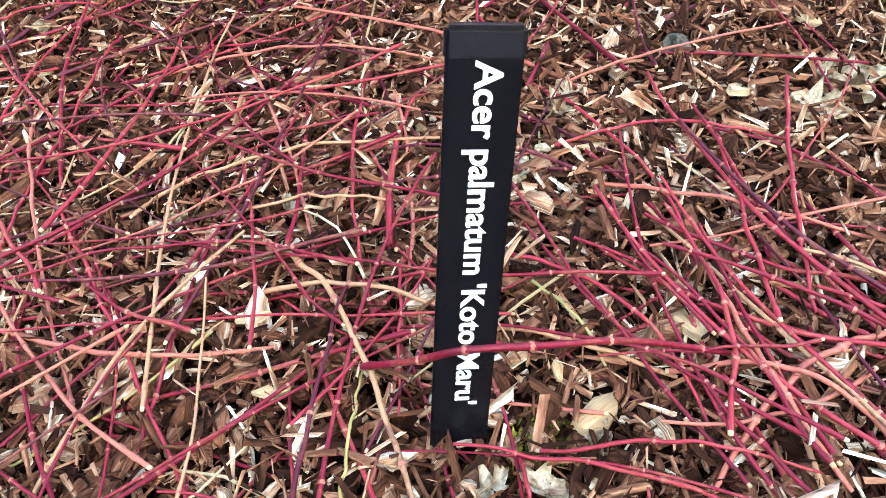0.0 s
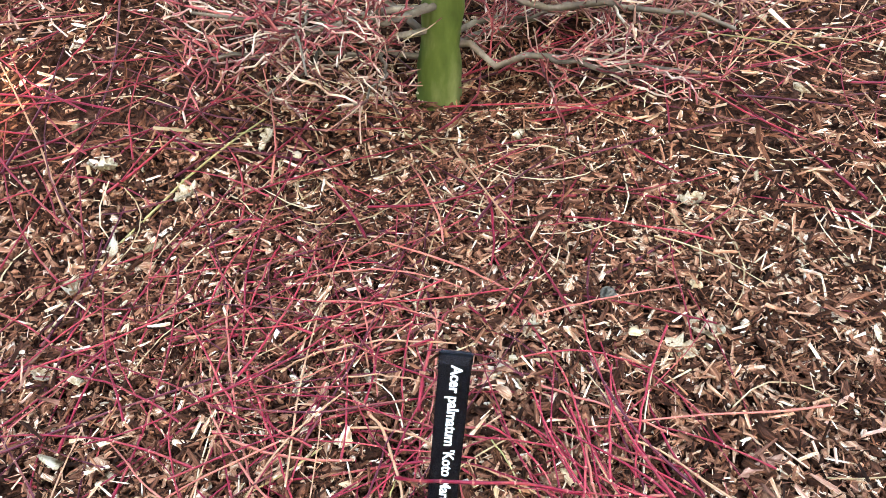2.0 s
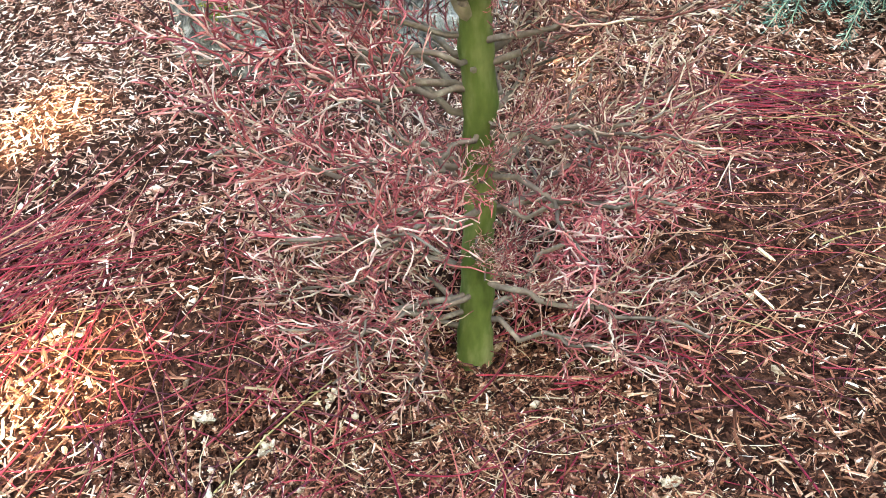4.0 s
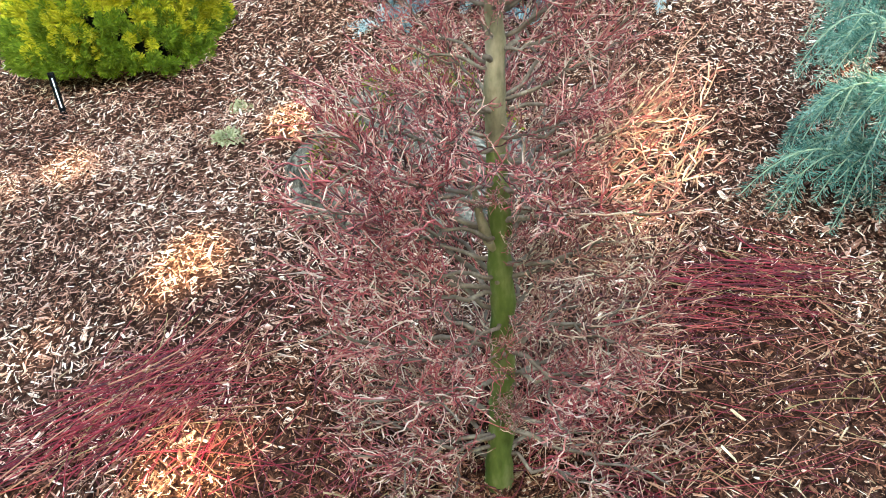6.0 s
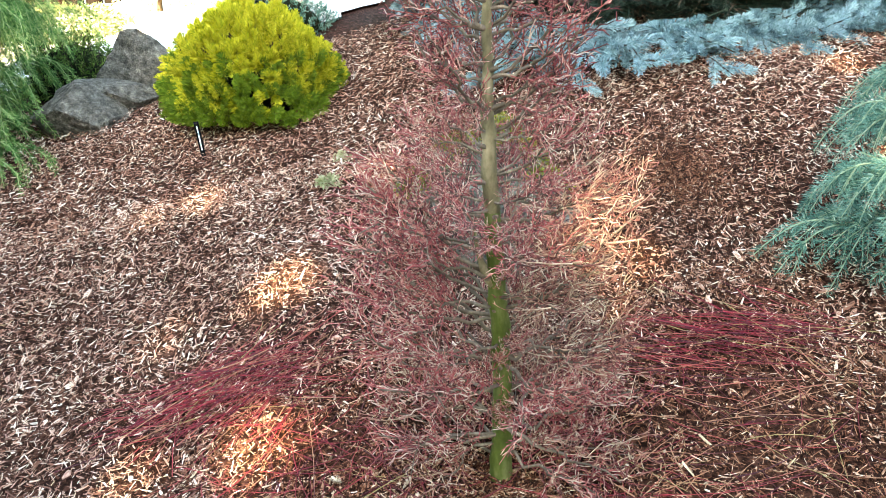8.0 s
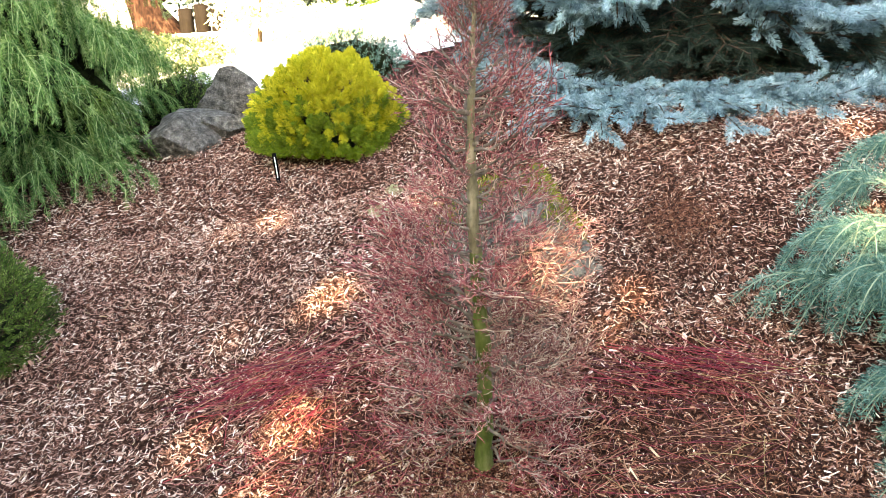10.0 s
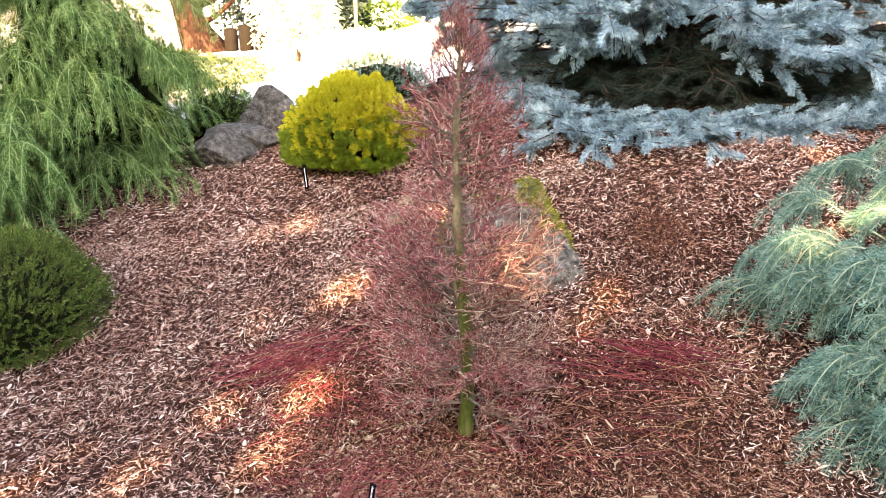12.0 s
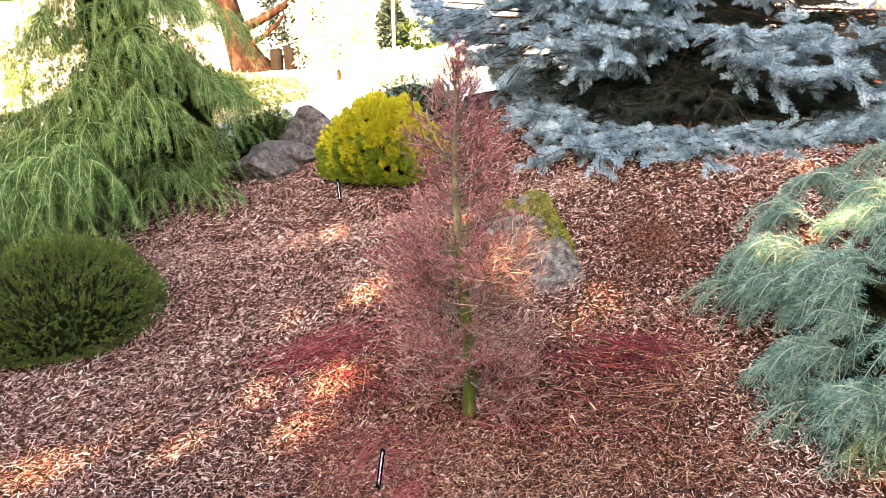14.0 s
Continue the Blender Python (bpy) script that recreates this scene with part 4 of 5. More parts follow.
for x, y, s, c, t in ((-0.131, -0.342, 0.011, 1.0, 40), (-0.048, -0.418, 0.013, 0.7, 120), (-0.296, -0.287, 0.01, 0.9, 200), (-0.255, -0.313, 0.007, 1.1, 75), (-0.177, -0.362, 0.01, 0.6, 10), (-0.02, -0.416, 0.014, 0.8, 300),
                      (-0.268, -0.452, 0.008, 0.8, 15), (-0.256, -0.462, 0.009, 0.9, 110), (-0.232, -0.462, 0.008, 0.7, 60), (-0.3, -0.02, 0.014, 0.7, 20), (-0.36, 0.06, 0.016, 0.8, 140), (-0.42, -0.08, 0.013, 0.9, 250), (-0.2, 0.02, 0.012, 0.6, 60), (0.08, -0.3, 0.013, 0.9, 170), (-0.46, -0.16, 0.012, 0.8, 310)):
    curled_leaf(x, y, s, c, t, "pale tan curled dead leaf on the mulch")
bm = bmesh.new()
bmesh.ops.create_icosphere(bm, subdivisions=3, radius=0.007)
for v in bm.verts:
    v.co *= 1 + 0.35 * noise.noise(v.co * 160)
me = bpy.data.meshes.new("pebble")
bm.to_mesh(me)
bm.free()
me.materials.append(M_ROCK)
tagged(new("pebble", me), "small dark grey pebble lying on mulch", "pebble").location = (-0.057, -0.348, float(gz(-0.057, -0.348)) + 0.008)


def cushion_plant(x, y, r):
    n = 500
    d = unit(RNG.normal(size=(n, 3)) * (1, 1, 0.6) + np.array([0, 0, 0.5]))
    p = d * r * RNG.uniform(0.3, 0.9, (n, 1)) * (1, 1, 0.7)
    p[:, 2] = np.abs(p[:, 2])
    v, f = blades(p, d + RNG.normal(size=d.shape) * 0.5, r * 0.35, r * 0.16)
    ob = tagged(new("cushion_plant", mesh("cushion_plant", [(v, f, M_CUSHION)])), "small pale grey-green cushion plant in mulch", "plant", "cushion plants in the mulch")
    ob.location = (x, y, float(gz(x, y)) + 0.004)


cushion_plant(-0.31, 1.41, 0.05)
cushion_plant(-0.25, 1.56, 0.04)


# ---- rocks ----
def boulder(place, size, seed, mat, words, rough=0.25, cuts=9, turn=0.0, moss=0.0, sink=0.3, lean=0.0):
    bm = bmesh.new()
    bmesh.ops.create_icosphere(bm, subdivisions=6, radius=1)
    rnd = random.Random(seed)
    for v in bm.verts:
        v.co *= 1 + rough * (noise.noise(v.co * 1.1 + Vector((seed, 0, 0))) + 0.35 * noise.noise(v.co * 3.1 + Vector((0, seed, 0))))
    for _ in range(cuts):
        n = Vector((rnd.gauss(0, 1), rnd.gauss(0, 1), rnd.gauss(0.2, 0.8))).normalized()
        d = rnd.uniform(0.52, 0.84)
        for v in bm.verts:
            over = v.co.dot(n) - d
            if over > 0:
                v.co -= n * over * 0.97
    for v in bm.verts:
        v.co *= 1 + 0.02 * noise.noise(v.co * 5) + 0.022 * noise.noise(v.co * 12) + 0.012 * noise.noise(v.co * 26)
        v.co = Vector((v.co.x * size[0], v.co.y * size[1], v.co.z * size[2] * (1 + lean * v.co.y)))
    me = bpy.data.meshes.new("boulder")
    bm.to_mesh(me)
    bm.free()
    me.materials.append(mat)
    ob = tagged(new("boulder", me), words, "boulder")
    ob.matrix_basis = pose(place[0], place[1], float(gz(place[0], place[1])) + size[2] * (1 - 2 * sink), 0, 0, turn)
    if moss:
        co, no = np.array([v.co for v in me.vertices]), np.array([v.normal for v in me.vertices])
        pick = (no[:, 2] > 0.1) & (np.array([noise.noise(v.co * 6 + Vector((3, 3, seed))) for v in me.vertices]) + 0.75 * co[:, 1] / size[1] + 0.5 * co[:, 0] / size[0] > 1 - moss)
        co, no = co[pick].repeat(16, 0), no[pick].repeat(16, 0)
        co = co + RNG.normal(size=co.shape) * 0.009
        v, f = blades(co, no + RNG.normal(size=co.shape) * 0.6, RNG.uniform(0.006, 0.016, len(co)), 0.004)
        tagged(part("moss", mesh("moss", [(v, f, M_MOSS)]), ob, "yellow-green moss cushions"), kind="stuff")
    return ob


def wedge_rock(corners, seed, mat, words, moss=0.0):
    """A broken block: the hull of a few corners, its faces roughened and its edges worn."""
    bm = bmesh.new()
    for a, b, c in corners:
        bm.verts.new((a, b, c))
    bmesh.ops.convex_hull(bm, input=bm.verts[:])
    bmesh.ops.triangulate(bm, faces=bm.faces[:])
    for _ in range(5):
        bmesh.ops.subdivide_edges(bm, edges=[e for e in bm.edges if e.calc_length() > 0.012], cuts=1, use_grid_fill=True)
        bmesh.ops.triangulate(bm, faces=bm.faces[:])
    for _ in range(5):
        bmesh.ops.smooth_vert(bm, verts=bm.verts[:], factor=0.5, use_axis_x=True, use_axis_y=True, use_axis_z=True)
    bm.normal_update()
    for v in bm.verts:
        q = v.co + Vector((seed, 0, 0))
        v.co += v.normal * (0.035 * noise.noise(q * 5) + 0.014 * noise.noise(q * 15) + 0.006 * noise.noise(q * 45))
    bm.normal_update()
    me = bpy.data.meshes.new("boulder")
    bm.to_mesh(me)
    bm.free()
    me.polygons.foreach_set("use_smooth", [True] * len(me.polygons))
    me.materials.append(mat)
    mid = Vector([sum(c[k] for c in corners) / len(corners) for k in range(3)])
    me.transform(Matrix.Translation(-mid))
    ob = tagged(new("boulder", me), words, "boulder")
    ob.location = mid
    if moss:
        co, no = np.array([v.co for v in me.vertices]), np.array([v.normal for v in me.vertices])
        w = co + np.array(mid)
        near = np.exp(-(((w[:, 0] - 0.36) * 0.9 + (w[:, 1] - 1.12) * 0.22) / 0.09) ** 2) * (w[:, 1] > 0.9) + 0.8 * np.exp(-((w[:, 0] - 0.12) ** 2 + (w[:, 1] - 1.1) ** 2) / 0.016) + 0.7 * np.exp(-((w[:, 0] + 0.07) ** 2 + (w[:, 1] - 0.93) ** 2) / 0.01)
        nz = np.array([noise.noise(v.co * 14 + Vector((3, 3, seed))) for v in me.vertices])
        pick = (no[:, 2] > 0.0) & (near + 0.45 * nz > 1 - moss)
        co, no = co[pick].repeat(9, 0), no[pick].repeat(9, 0)
        co = co + RNG.normal(size=co.shape) * 0.008
        v, f = blades(co, no + RNG.normal(size=co.shape) * 0.6, RNG.uniform(0.006, 0.016, len(co)), 0.004)
        tagged(part("moss", mesh("moss", [(v, f, M_MOSS)]), ob, "yellow-green moss cushions"), kind="stuff")
    return ob


wedge_rock([(-0.26, 0.96, 0.0), (0.0, 0.62, 0.0), (0.36, 0.6, 0.05), (0.53, 0.7, 0.08), (0.53, 0.95, 0.12), (0.42, 1.36, 0.2), (-0.18, 1.32, 0.1), (0.49, 0.74, 0.2), (0.45, 0.86, 0.31), (0.31, 1.26, 0.46), (0.12, 1.12, 0.44), (-0.12, 0.94, 0.34), (0.1, 0.78, 0.27), (0.36, 0.7, 0.21)],
           8, M_ROCK_PALE, "flat grey boulder with yellow-green moss behind the maple", 0.45)
wedge_rock([(-1.52, 2.98, 0.12), (-1.04, 2.96, 0.12), (-1.02, 3.35, 0.15), (-1.5, 3.36, 0.15), (-1.46, 3.02, 0.36), (-1.08, 3.02, 0.33), (-1.34, 3.1, 0.57), (-1.24, 3.12, 0.58), (-1.16, 3.14, 0.5), (-1.3, 3.26, 0.54)], 11, M_ROCK, "dark grey angular boulder standing at the bed's edge")
boulder((-1.46, 2.62), (0.28, 0.23, 0.18), 23, M_ROCK, "low grey boulder with a flat top at the bed's edge", 0.2, 12, 50, sink=0.3)
boulder((-1.4, 2.82), (0.25, 0.25, 0.15), 31, M_ROCK, "small grey stone slab between two boulders", 0.2, 12, 10, sink=0.3)


# ---- conifers ----
def shoots_groups(stems, per, needle, width, angle, stem_r, needle_mat, stem_mat, jitter=0.2, up=0.0, t0=0.0):
    v0, f0 = tubes(stems, np.linspace(stem_r, stem_r * 0.45, stems.shape[1])[None].repeat(len(stems), 0), 3)
    p, tan, s = along(stems, per, t0, 1.0)
    d = brush(p, tan, angle, jitter, up)
    n = p.shape[0] * p.shape[1]
    le = needle * RNG.uniform(0.7, 1.15, n) * (1.05 - 0.35 * s.ravel())
    v1, f1 = blades(p.reshape(-1, 3), d.reshape(-1, 3), le, width, True)
    return [(v0, f0, stem_mat), (v1, f1, needle_mat)]


def brushes(stems, radii, dens, needle, width, angle, needle_mat, stem_mat, jitter=0.12, up=0.0, taper=0.25):
    """Stems clothed in needles, dens of them to the metre."""
    st = np.array(stems)
    v0, f0 = tubes(st, np.asarray(radii)[:, None] * np.linspace(1, 0.5, st.shape[1])[None], 3)
    seg = np.linalg.norm(np.diff(st, axis=1), axis=2)
    n = int(dens * seg.sum())
    pick = RNG.choice(seg.size, n, p=seg.ravel() / seg.sum())
    m, i = pick // seg.shape[1], pick % seg.shape[1]
    f = RNG.random(n)[:, None]
    a, b = st[m, i], st[m, i + 1]
    tan = unit(b - a + 1e-6)
    d = brush((a + (b - a) * f)[:, None], tan[:, None], angle, jitter, up).reshape(-1, 3)
    s = (i + f[:, 0]) / seg.shape[1]
    le = needle * RNG.uniform(0.75, 1.1, n) * (1 - taper * s**3)
    v1, f1 = blades(a + (b - a) * f, d, le, width, True)
    return [(v0, f0, stem_mat), (v1, f1, needle_mat)]


def conifer(name, place, words, category, kinds, boughs, trunk=None, stem_words="", bough_words=""):
    tree = empty(name, place, words, category)
    if trunk:
        h, r, mat = trunk
        t = np.linspace(0, 1, 10)
        sp = np.stack([0.03 * np.sin(t * 4), 0.03 * np.cos(t * 5), t * h - 0.1], -1)[None]
        v, f = tubes(sp, np.linspace(r, r * 0.35, 10)[None], 12)
        part("trunk", mesh("trunk", [(v, f, mat)], True), tree, stem_words)
    for k, m in boughs:
        part("bough", kinds[k], tree, bough_words, at=m)
    return tree


def rosettes(stems, radii, dens, needle, width, needle_mat, stem_mat, lift=0.15):
    """Stiff shoots: needles stand wide round the stem and close into a star at its tip."""
    st = np.array(stems)
    v0, f0 = tubes(st, np.asarray(radii)[:, None] * np.linspace(1, 0.6, st.shape[1])[None], 4)
    seg = np.linalg.norm(np.diff(st, axis=1), axis=2)
    n = int(dens * seg.sum())
    pick = RNG.choice(seg.size, n, p=seg.ravel() / seg.sum())
    m, i = pick // seg.shape[1], pick % seg.shape[1]
    f = RNG.random(n)[:, None]
    a, b = st[m, i], st[m, i + 1]
    s = (i + f[:, 0]) / seg.shape[1]
    tan = unit(b - a + 1e-6)
    side = unit(np.cross(tan, RNG.normal(size=tan.shape)))
    ang = np.interp(s, [0, 0.7, 1.0], [1.0, 0.85, 0.4])[:, None]
    d = tan * np.cos(ang) + side * np.sin(ang) + RNG.normal(size=tan.shape) * 0.05 + np.array([0, 0, lift])
    v1, f1 = blades(a + (b - a) * f, d, needle * RNG.uniform(0.8, 1.1, n), width, True)
    return [(v0, f0, stem_mat), (v1, f1, needle_mat)]


def spruce_kind(length, mat, bare=0.5, dens=2300):
    """A stiff bough: bare inside, its outer part a spray of thick bottle-brush shoots."""
    lead = bezier((0, 0, 0), (length * 0.6, 0, -length * 0.05), (length, 0, 0), 12)
    lead[:, 1] += 0.04 * length * np.sin(np.linspace(0, 3, 12) + RNG.uniform(0, 6))
    t5 = np.linspace(0, 1, 5)[:, None]
    stems = [lead[[9, 9, 10, 10, 11]]]
    def shoot(a, d, le):
        return a + d * le * t5 + np.array([0, 0, -0.1 * le]) * t5**2
    n = max(3, int((1 - bare) * length / 0.14))
    woody = []
    for k in range(n):
        for sg in (-1, 1):
            s = bare + (1 - bare) * (k + RNG.uniform(0.2, 0.8)) / n
            i = min(10, int(s * 11))
            a, tan = lead[i] + (lead[i + 1] - lead[i]) * (s * 11 - i), unit(lead[i + 1] - lead[i])
            d = unit(tan * 0.85 + np.array([0, sg * RNG.uniform(0.45, 0.9), RNG.uniform(-0.6, 0.45)]))
            le = RNG.uniform(0.17, 0.25) * (1.3 - 0.6 * s)
            q = shoot(a, d, le)
            woody.append(q)
            stems.append(q[1] + (q[4] - q[1]) * t5)
            for sg2 in (-1, 1):
                lat = np.cross(d, (0, 0, 1)) * sg2
                d2 = unit(d * 0.7 + lat * RNG.uniform(0.6, 0.95) + np.array([0, 0, RNG.normal() * 0.3]))
                stems.append(shoot(q[RNG.integers(1, 4)], d2, RNG.uniform(0.07, 0.11)))
    core = np.concatenate([bezier(lead[0], lead[5], lead[10], 5)[None], np.array(woody)])
    v, f = tubes(core, np.concatenate([np.linspace(0.011, 0.004, 5)[None], np.linspace(0.004, 0.003, 5)[None].repeat(len(woody), 0)]), 5)
    return mesh("bough", [(v, f, M_BARK)] + rosettes(stems, np.full(len(stems), 0.004), dens, 0.0265, 0.0027, mat, mat))


def dark_core(tree, at, size, words="near-black lump standing for the shade inside"):
    """Uneven near-black lump inside a conifer, added to imitate the shade between boughs."""
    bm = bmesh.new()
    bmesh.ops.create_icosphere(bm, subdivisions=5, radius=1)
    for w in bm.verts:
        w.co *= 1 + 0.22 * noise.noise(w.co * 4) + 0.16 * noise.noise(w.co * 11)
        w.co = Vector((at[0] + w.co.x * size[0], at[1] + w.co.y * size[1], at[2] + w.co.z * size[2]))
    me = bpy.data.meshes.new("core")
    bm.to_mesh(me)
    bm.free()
    me.materials.append(M_INNER_SHADE)
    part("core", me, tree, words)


def aimed(start, tip, length, roll=0.0):
    """Matrix that lays a bough of the given length, built along x, from start to tip."""
    d = Vector(tip) - Vector(start)
    s = d.length / length
    yaw, pitch = math.degrees(math.atan2(d.y, d.x)), -math.degrees(math.atan2(d.z, math.hypot(d.x, d.y)))
    return pose(*start, roll, pitch, yaw) @ Matrix.Diagonal((s, s, s, 1))


def blue_spruce():
    cx, cy = 1.35, 2.75
    z0 = float(gz(cx, cy)) - 0.03
    sizes = (0.95, 1.05, 1.15, 1.25, 0.85, 1.0)
    kinds = [spruce_kind(le, M_SPRUCE) for le in sizes[:4]] + [spruce_kind(le, M_SPRUCE_DARK, 0.12, 650) for le in sizes[4:]]
    out = []
    def bough(k, a, r, tip_z, start_z, inset=0.0):
        c, s = math.cos(radians(a)), math.sin(radians(a))
        out.append((k, aimed((inset * c, inset * s, start_z), (r * c, r * s, tip_z), sizes[k], RNG.uniform(-22, 22))))
    def floor_at(a, r):
        return float(gz(cx + r * math.cos(radians(a)), cy + r * math.sin(radians(a)))) - z0
    # dense skirt that follows the ground, thicker to one side
    for k in range(90):
        a = -200 + 215 * (k % 30) / 29 + RNG.uniform(-3, 3)
        r = float(np.interp(a, [-200, -165, -147, -135, -119, -99, -93, -80, -66, 15], [1.12, 1.17, 1.28, 1.46, 1.44, 1.38, 1.26, 1.29, 1.36, 1.4]))
        thick = float(np.interp(a, [-150, -125, -112, -60], [0.26, 0.22, 0.1, 0.05]))
        if k >= 30:
            r -= RNG.uniform(0.04, 0.26)
        bough(int(RNG.integers(0, 4)), a, r, floor_at(a, r) + RNG.uniform(0.03, thick), RNG.uniform(0.02, 0.1 + 0.4 * (thick - 0.07)), 0.2)
    # inner boughs that hide the ground below the crown, shade put into needle colour
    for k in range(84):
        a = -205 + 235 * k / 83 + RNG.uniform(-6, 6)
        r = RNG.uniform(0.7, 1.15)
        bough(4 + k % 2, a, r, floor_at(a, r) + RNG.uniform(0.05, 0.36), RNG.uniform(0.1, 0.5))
    # two masses of lower crown, open between them so that the trunk shows
    for k in range(44):
        a = RNG.uniform(-192, -120)
        t = (k + RNG.random()) / 44
        r = RNG.uniform(1.1, 1.4) - 0.12 * t
        bough(int(RNG.integers(0, 4)), a, r, 0.36 + 0.75 * t, 0.4 + 0.75 * t)
    # to one side the boughs reach out further the higher they stand
    for k in range(26):
        t = (k + RNG.random()) / 26
        r = 1.18 + 0.72 * t - RNG.uniform(0, 0.22)
        bough(int(RNG.integers(0, 4)), RNG.uniform(-196, -158), r, 0.1 + 0.62 * t, 0.15 + 0.5 * t, max(0.0, r - 1.1))
    for k in range(20):
        a = RNG.uniform(-132, -110)
        t = (k + RNG.random()) / 20
        bough(int(RNG.integers(0, 4)), a, RNG.uniform(1.0, 1.28), 0.5 + 0.6 * t, 0.55 + 0.6 * t)
    for k in range(11):
        a = RNG.uniform(-90, -66)
        t = (k + RNG.random()) / 11
        bough(int(RNG.integers(0, 4)), a, RNG.uniform(1.1, 1.36) - 0.15 * t, 0.34 + 0.26 * t, 0.35 + 0.35 * t)
    for k in range(16):
        a = RNG.uniform(-60, 10)
        bough(int(RNG.integers(0, 4)) if k % 2 else 5, a, RNG.uniform(1.1, 1.4), RNG.uniform(0.35, 0.7), RNG.uniform(0.4, 0.7))
    # higher tiers and the far side
    for tier, (z, r, n) in enumerate(((0.72, 0.8, 14), (0.9, 0.95, 16), (1.15, 0.9, 14), (1.6, 0.7, 8), (2.0, 0.5, 5), (2.4, 0.3, 4))):
        for k in range(n):
            a = 360 * k / n + tier * 23 + RNG.uniform(-7, 7)
            bough(int(RNG.integers(0, 4)) if k % 4 else 4, a, r * RNG.uniform(0.9, 1.1), z + RNG.uniform(-0.1, 0.1), z + 0.1)
    # far and inmost boughs again carry their shade in darker needles
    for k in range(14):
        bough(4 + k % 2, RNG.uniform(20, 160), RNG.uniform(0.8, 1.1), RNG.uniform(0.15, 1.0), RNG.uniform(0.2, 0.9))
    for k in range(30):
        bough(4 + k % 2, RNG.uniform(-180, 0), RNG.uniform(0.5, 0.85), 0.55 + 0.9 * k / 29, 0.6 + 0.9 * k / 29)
    tree = conifer("blue_spruce", (cx, cy, z0), "silvery blue spruce with a dense skirt spreading over mulch", "tree", kinds, out, (2.8, 0.1, M_BARK), "dark brown trunk")
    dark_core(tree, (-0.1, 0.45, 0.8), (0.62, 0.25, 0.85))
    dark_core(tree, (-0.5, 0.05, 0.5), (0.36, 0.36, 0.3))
    return tree


RNG = np.random.default_rng(12)
blue_spruce()


def larch_kind(length, mat):
    """An arching bough: leader and side branches hung with short needle-covered shoots."""
    def arch(a, d, le, rise, fall):
        t = np.linspace(0, 1, 8)[:, None]
        return a + d * le * t + np.array([0, 0, 1.0]) * le * (rise * t - fall * t**2.2)
    lead = arch(np.zeros(3), np.array([1.0, 0, 0]), length, 0.45, 0.68)
    lead[:, 1] += 0.05 * length * np.sin(np.linspace(0, 4, 8) + RNG.uniform(0, 6))
    main = [lead]
    for k in range(int(6 * length)):
        s = 0.25 + 0.65 * (k + RNG.random()) / int(6 * length)
        a = lead[int(s * 7)] + (lead[int(s * 7) + 1] - lead[int(s * 7)]) * (s * 7 % 1)
        sg = 1 if k % 2 else -1
        main.append(arch(a, unit(np.array([0.7, sg * RNG.uniform(0.5, 1.0), 0.0])), RNG.uniform(0.2, 0.4) * (1.2 - 0.5 * s), 0.22, 0.62))
    stems, rad = list(main), [0.004] + [0.0026] * (len(main) - 1)
    t = np.linspace(0, 1, 8)[:, None]
    for q in main:
        le = np.linalg.norm(np.diff(q, axis=0), axis=1).sum()
        n = int(le / 0.056)
        for k in range(n):
            s = 0.15 + 0.85 * (k + RNG.random()) / n
            i = min(6, int(s * 7))
            a, tan = q[i] + (q[i + 1] - q[i]) * (s * 7 % 1), unit(q[i + 1] - q[i])
            lat = unit(np.cross(tan, (0, 0, 1))) * (1 if k % 2 else -1)
            out = unit(tan * RNG.uniform(0.5, 0.9) + lat * RNG.uniform(0.35, 0.8) + np.array([0, 0, RNG.uniform(-0.35, 0.15)]))
            ll = RNG.uniform(0.09, 0.19) * (1.2 - 0.4 * s)
            stems.append(a + out * ll * t * (1 - 0.4 * t) + np.array([0, 0, -1.05 * ll]) * t**1.6)
            rad.append(0.0022)
    return mesh("bough", brushes(stems, rad, 760, 0.026, 0.0031, 0.9, mat, M_LARCH_STEM, 0.08))


def weeping_larch():
    place = Vector((-2.42, 2.6, float(gz(-2.42, 2.6))))
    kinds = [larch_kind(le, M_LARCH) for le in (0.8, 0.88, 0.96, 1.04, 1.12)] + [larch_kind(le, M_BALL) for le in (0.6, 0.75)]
    out = []
    for tier, (z, s0, n) in enumerate(((0.14, 0.95, 12), (0.3, 1.02, 13), (0.5, 1.0, 13), (0.7, 0.95, 13), (0.92, 0.92, 13), (1.15, 0.88, 14), (1.4, 0.8, 13), (1.7, 0.66, 9), (2.0, 0.5, 6))):
        for k in range(n):
            a = 360 * k / n + tier * 31 + RNG.uniform(-9, 9)
            if 70 < a % 360 < 150 and k % 2:
                continue
            s = s0 * ((0.42 if tier > 1 else 0.6) if 115 < a % 360 < 238 else 0.94)
            out.append((int(RNG.integers(0, 5)), pose(0, 0, z + RNG.uniform(-0.1, 0.1), RNG.uniform(-12, 12), RNG.uniform(-14, 12), a) @ Matrix.Diagonal((s, s, s, 1))))
    for k in range(14):
        out.append((4, pose(0, 0, RNG.uniform(0.1, 0.5), RNG.uniform(-10, 10), RNG.uniform(-10, 10), 228 + 4.5 * k) @ Matrix.Diagonal((1.25, 1.1, 1.1, 1))))
    # inner boughs borrow the ball's dark green, painting in the crown's inside shade
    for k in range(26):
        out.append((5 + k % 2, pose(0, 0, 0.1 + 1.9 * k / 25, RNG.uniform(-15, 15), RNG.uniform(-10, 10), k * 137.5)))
    tree = conifer("weeping_larch", place, "fresh green weeping larch with drooping needle-covered shoots", "tree", kinds, out, (2.5, 0.07, M_BARK), "brown trunk")
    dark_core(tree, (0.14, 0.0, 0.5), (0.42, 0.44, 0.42))
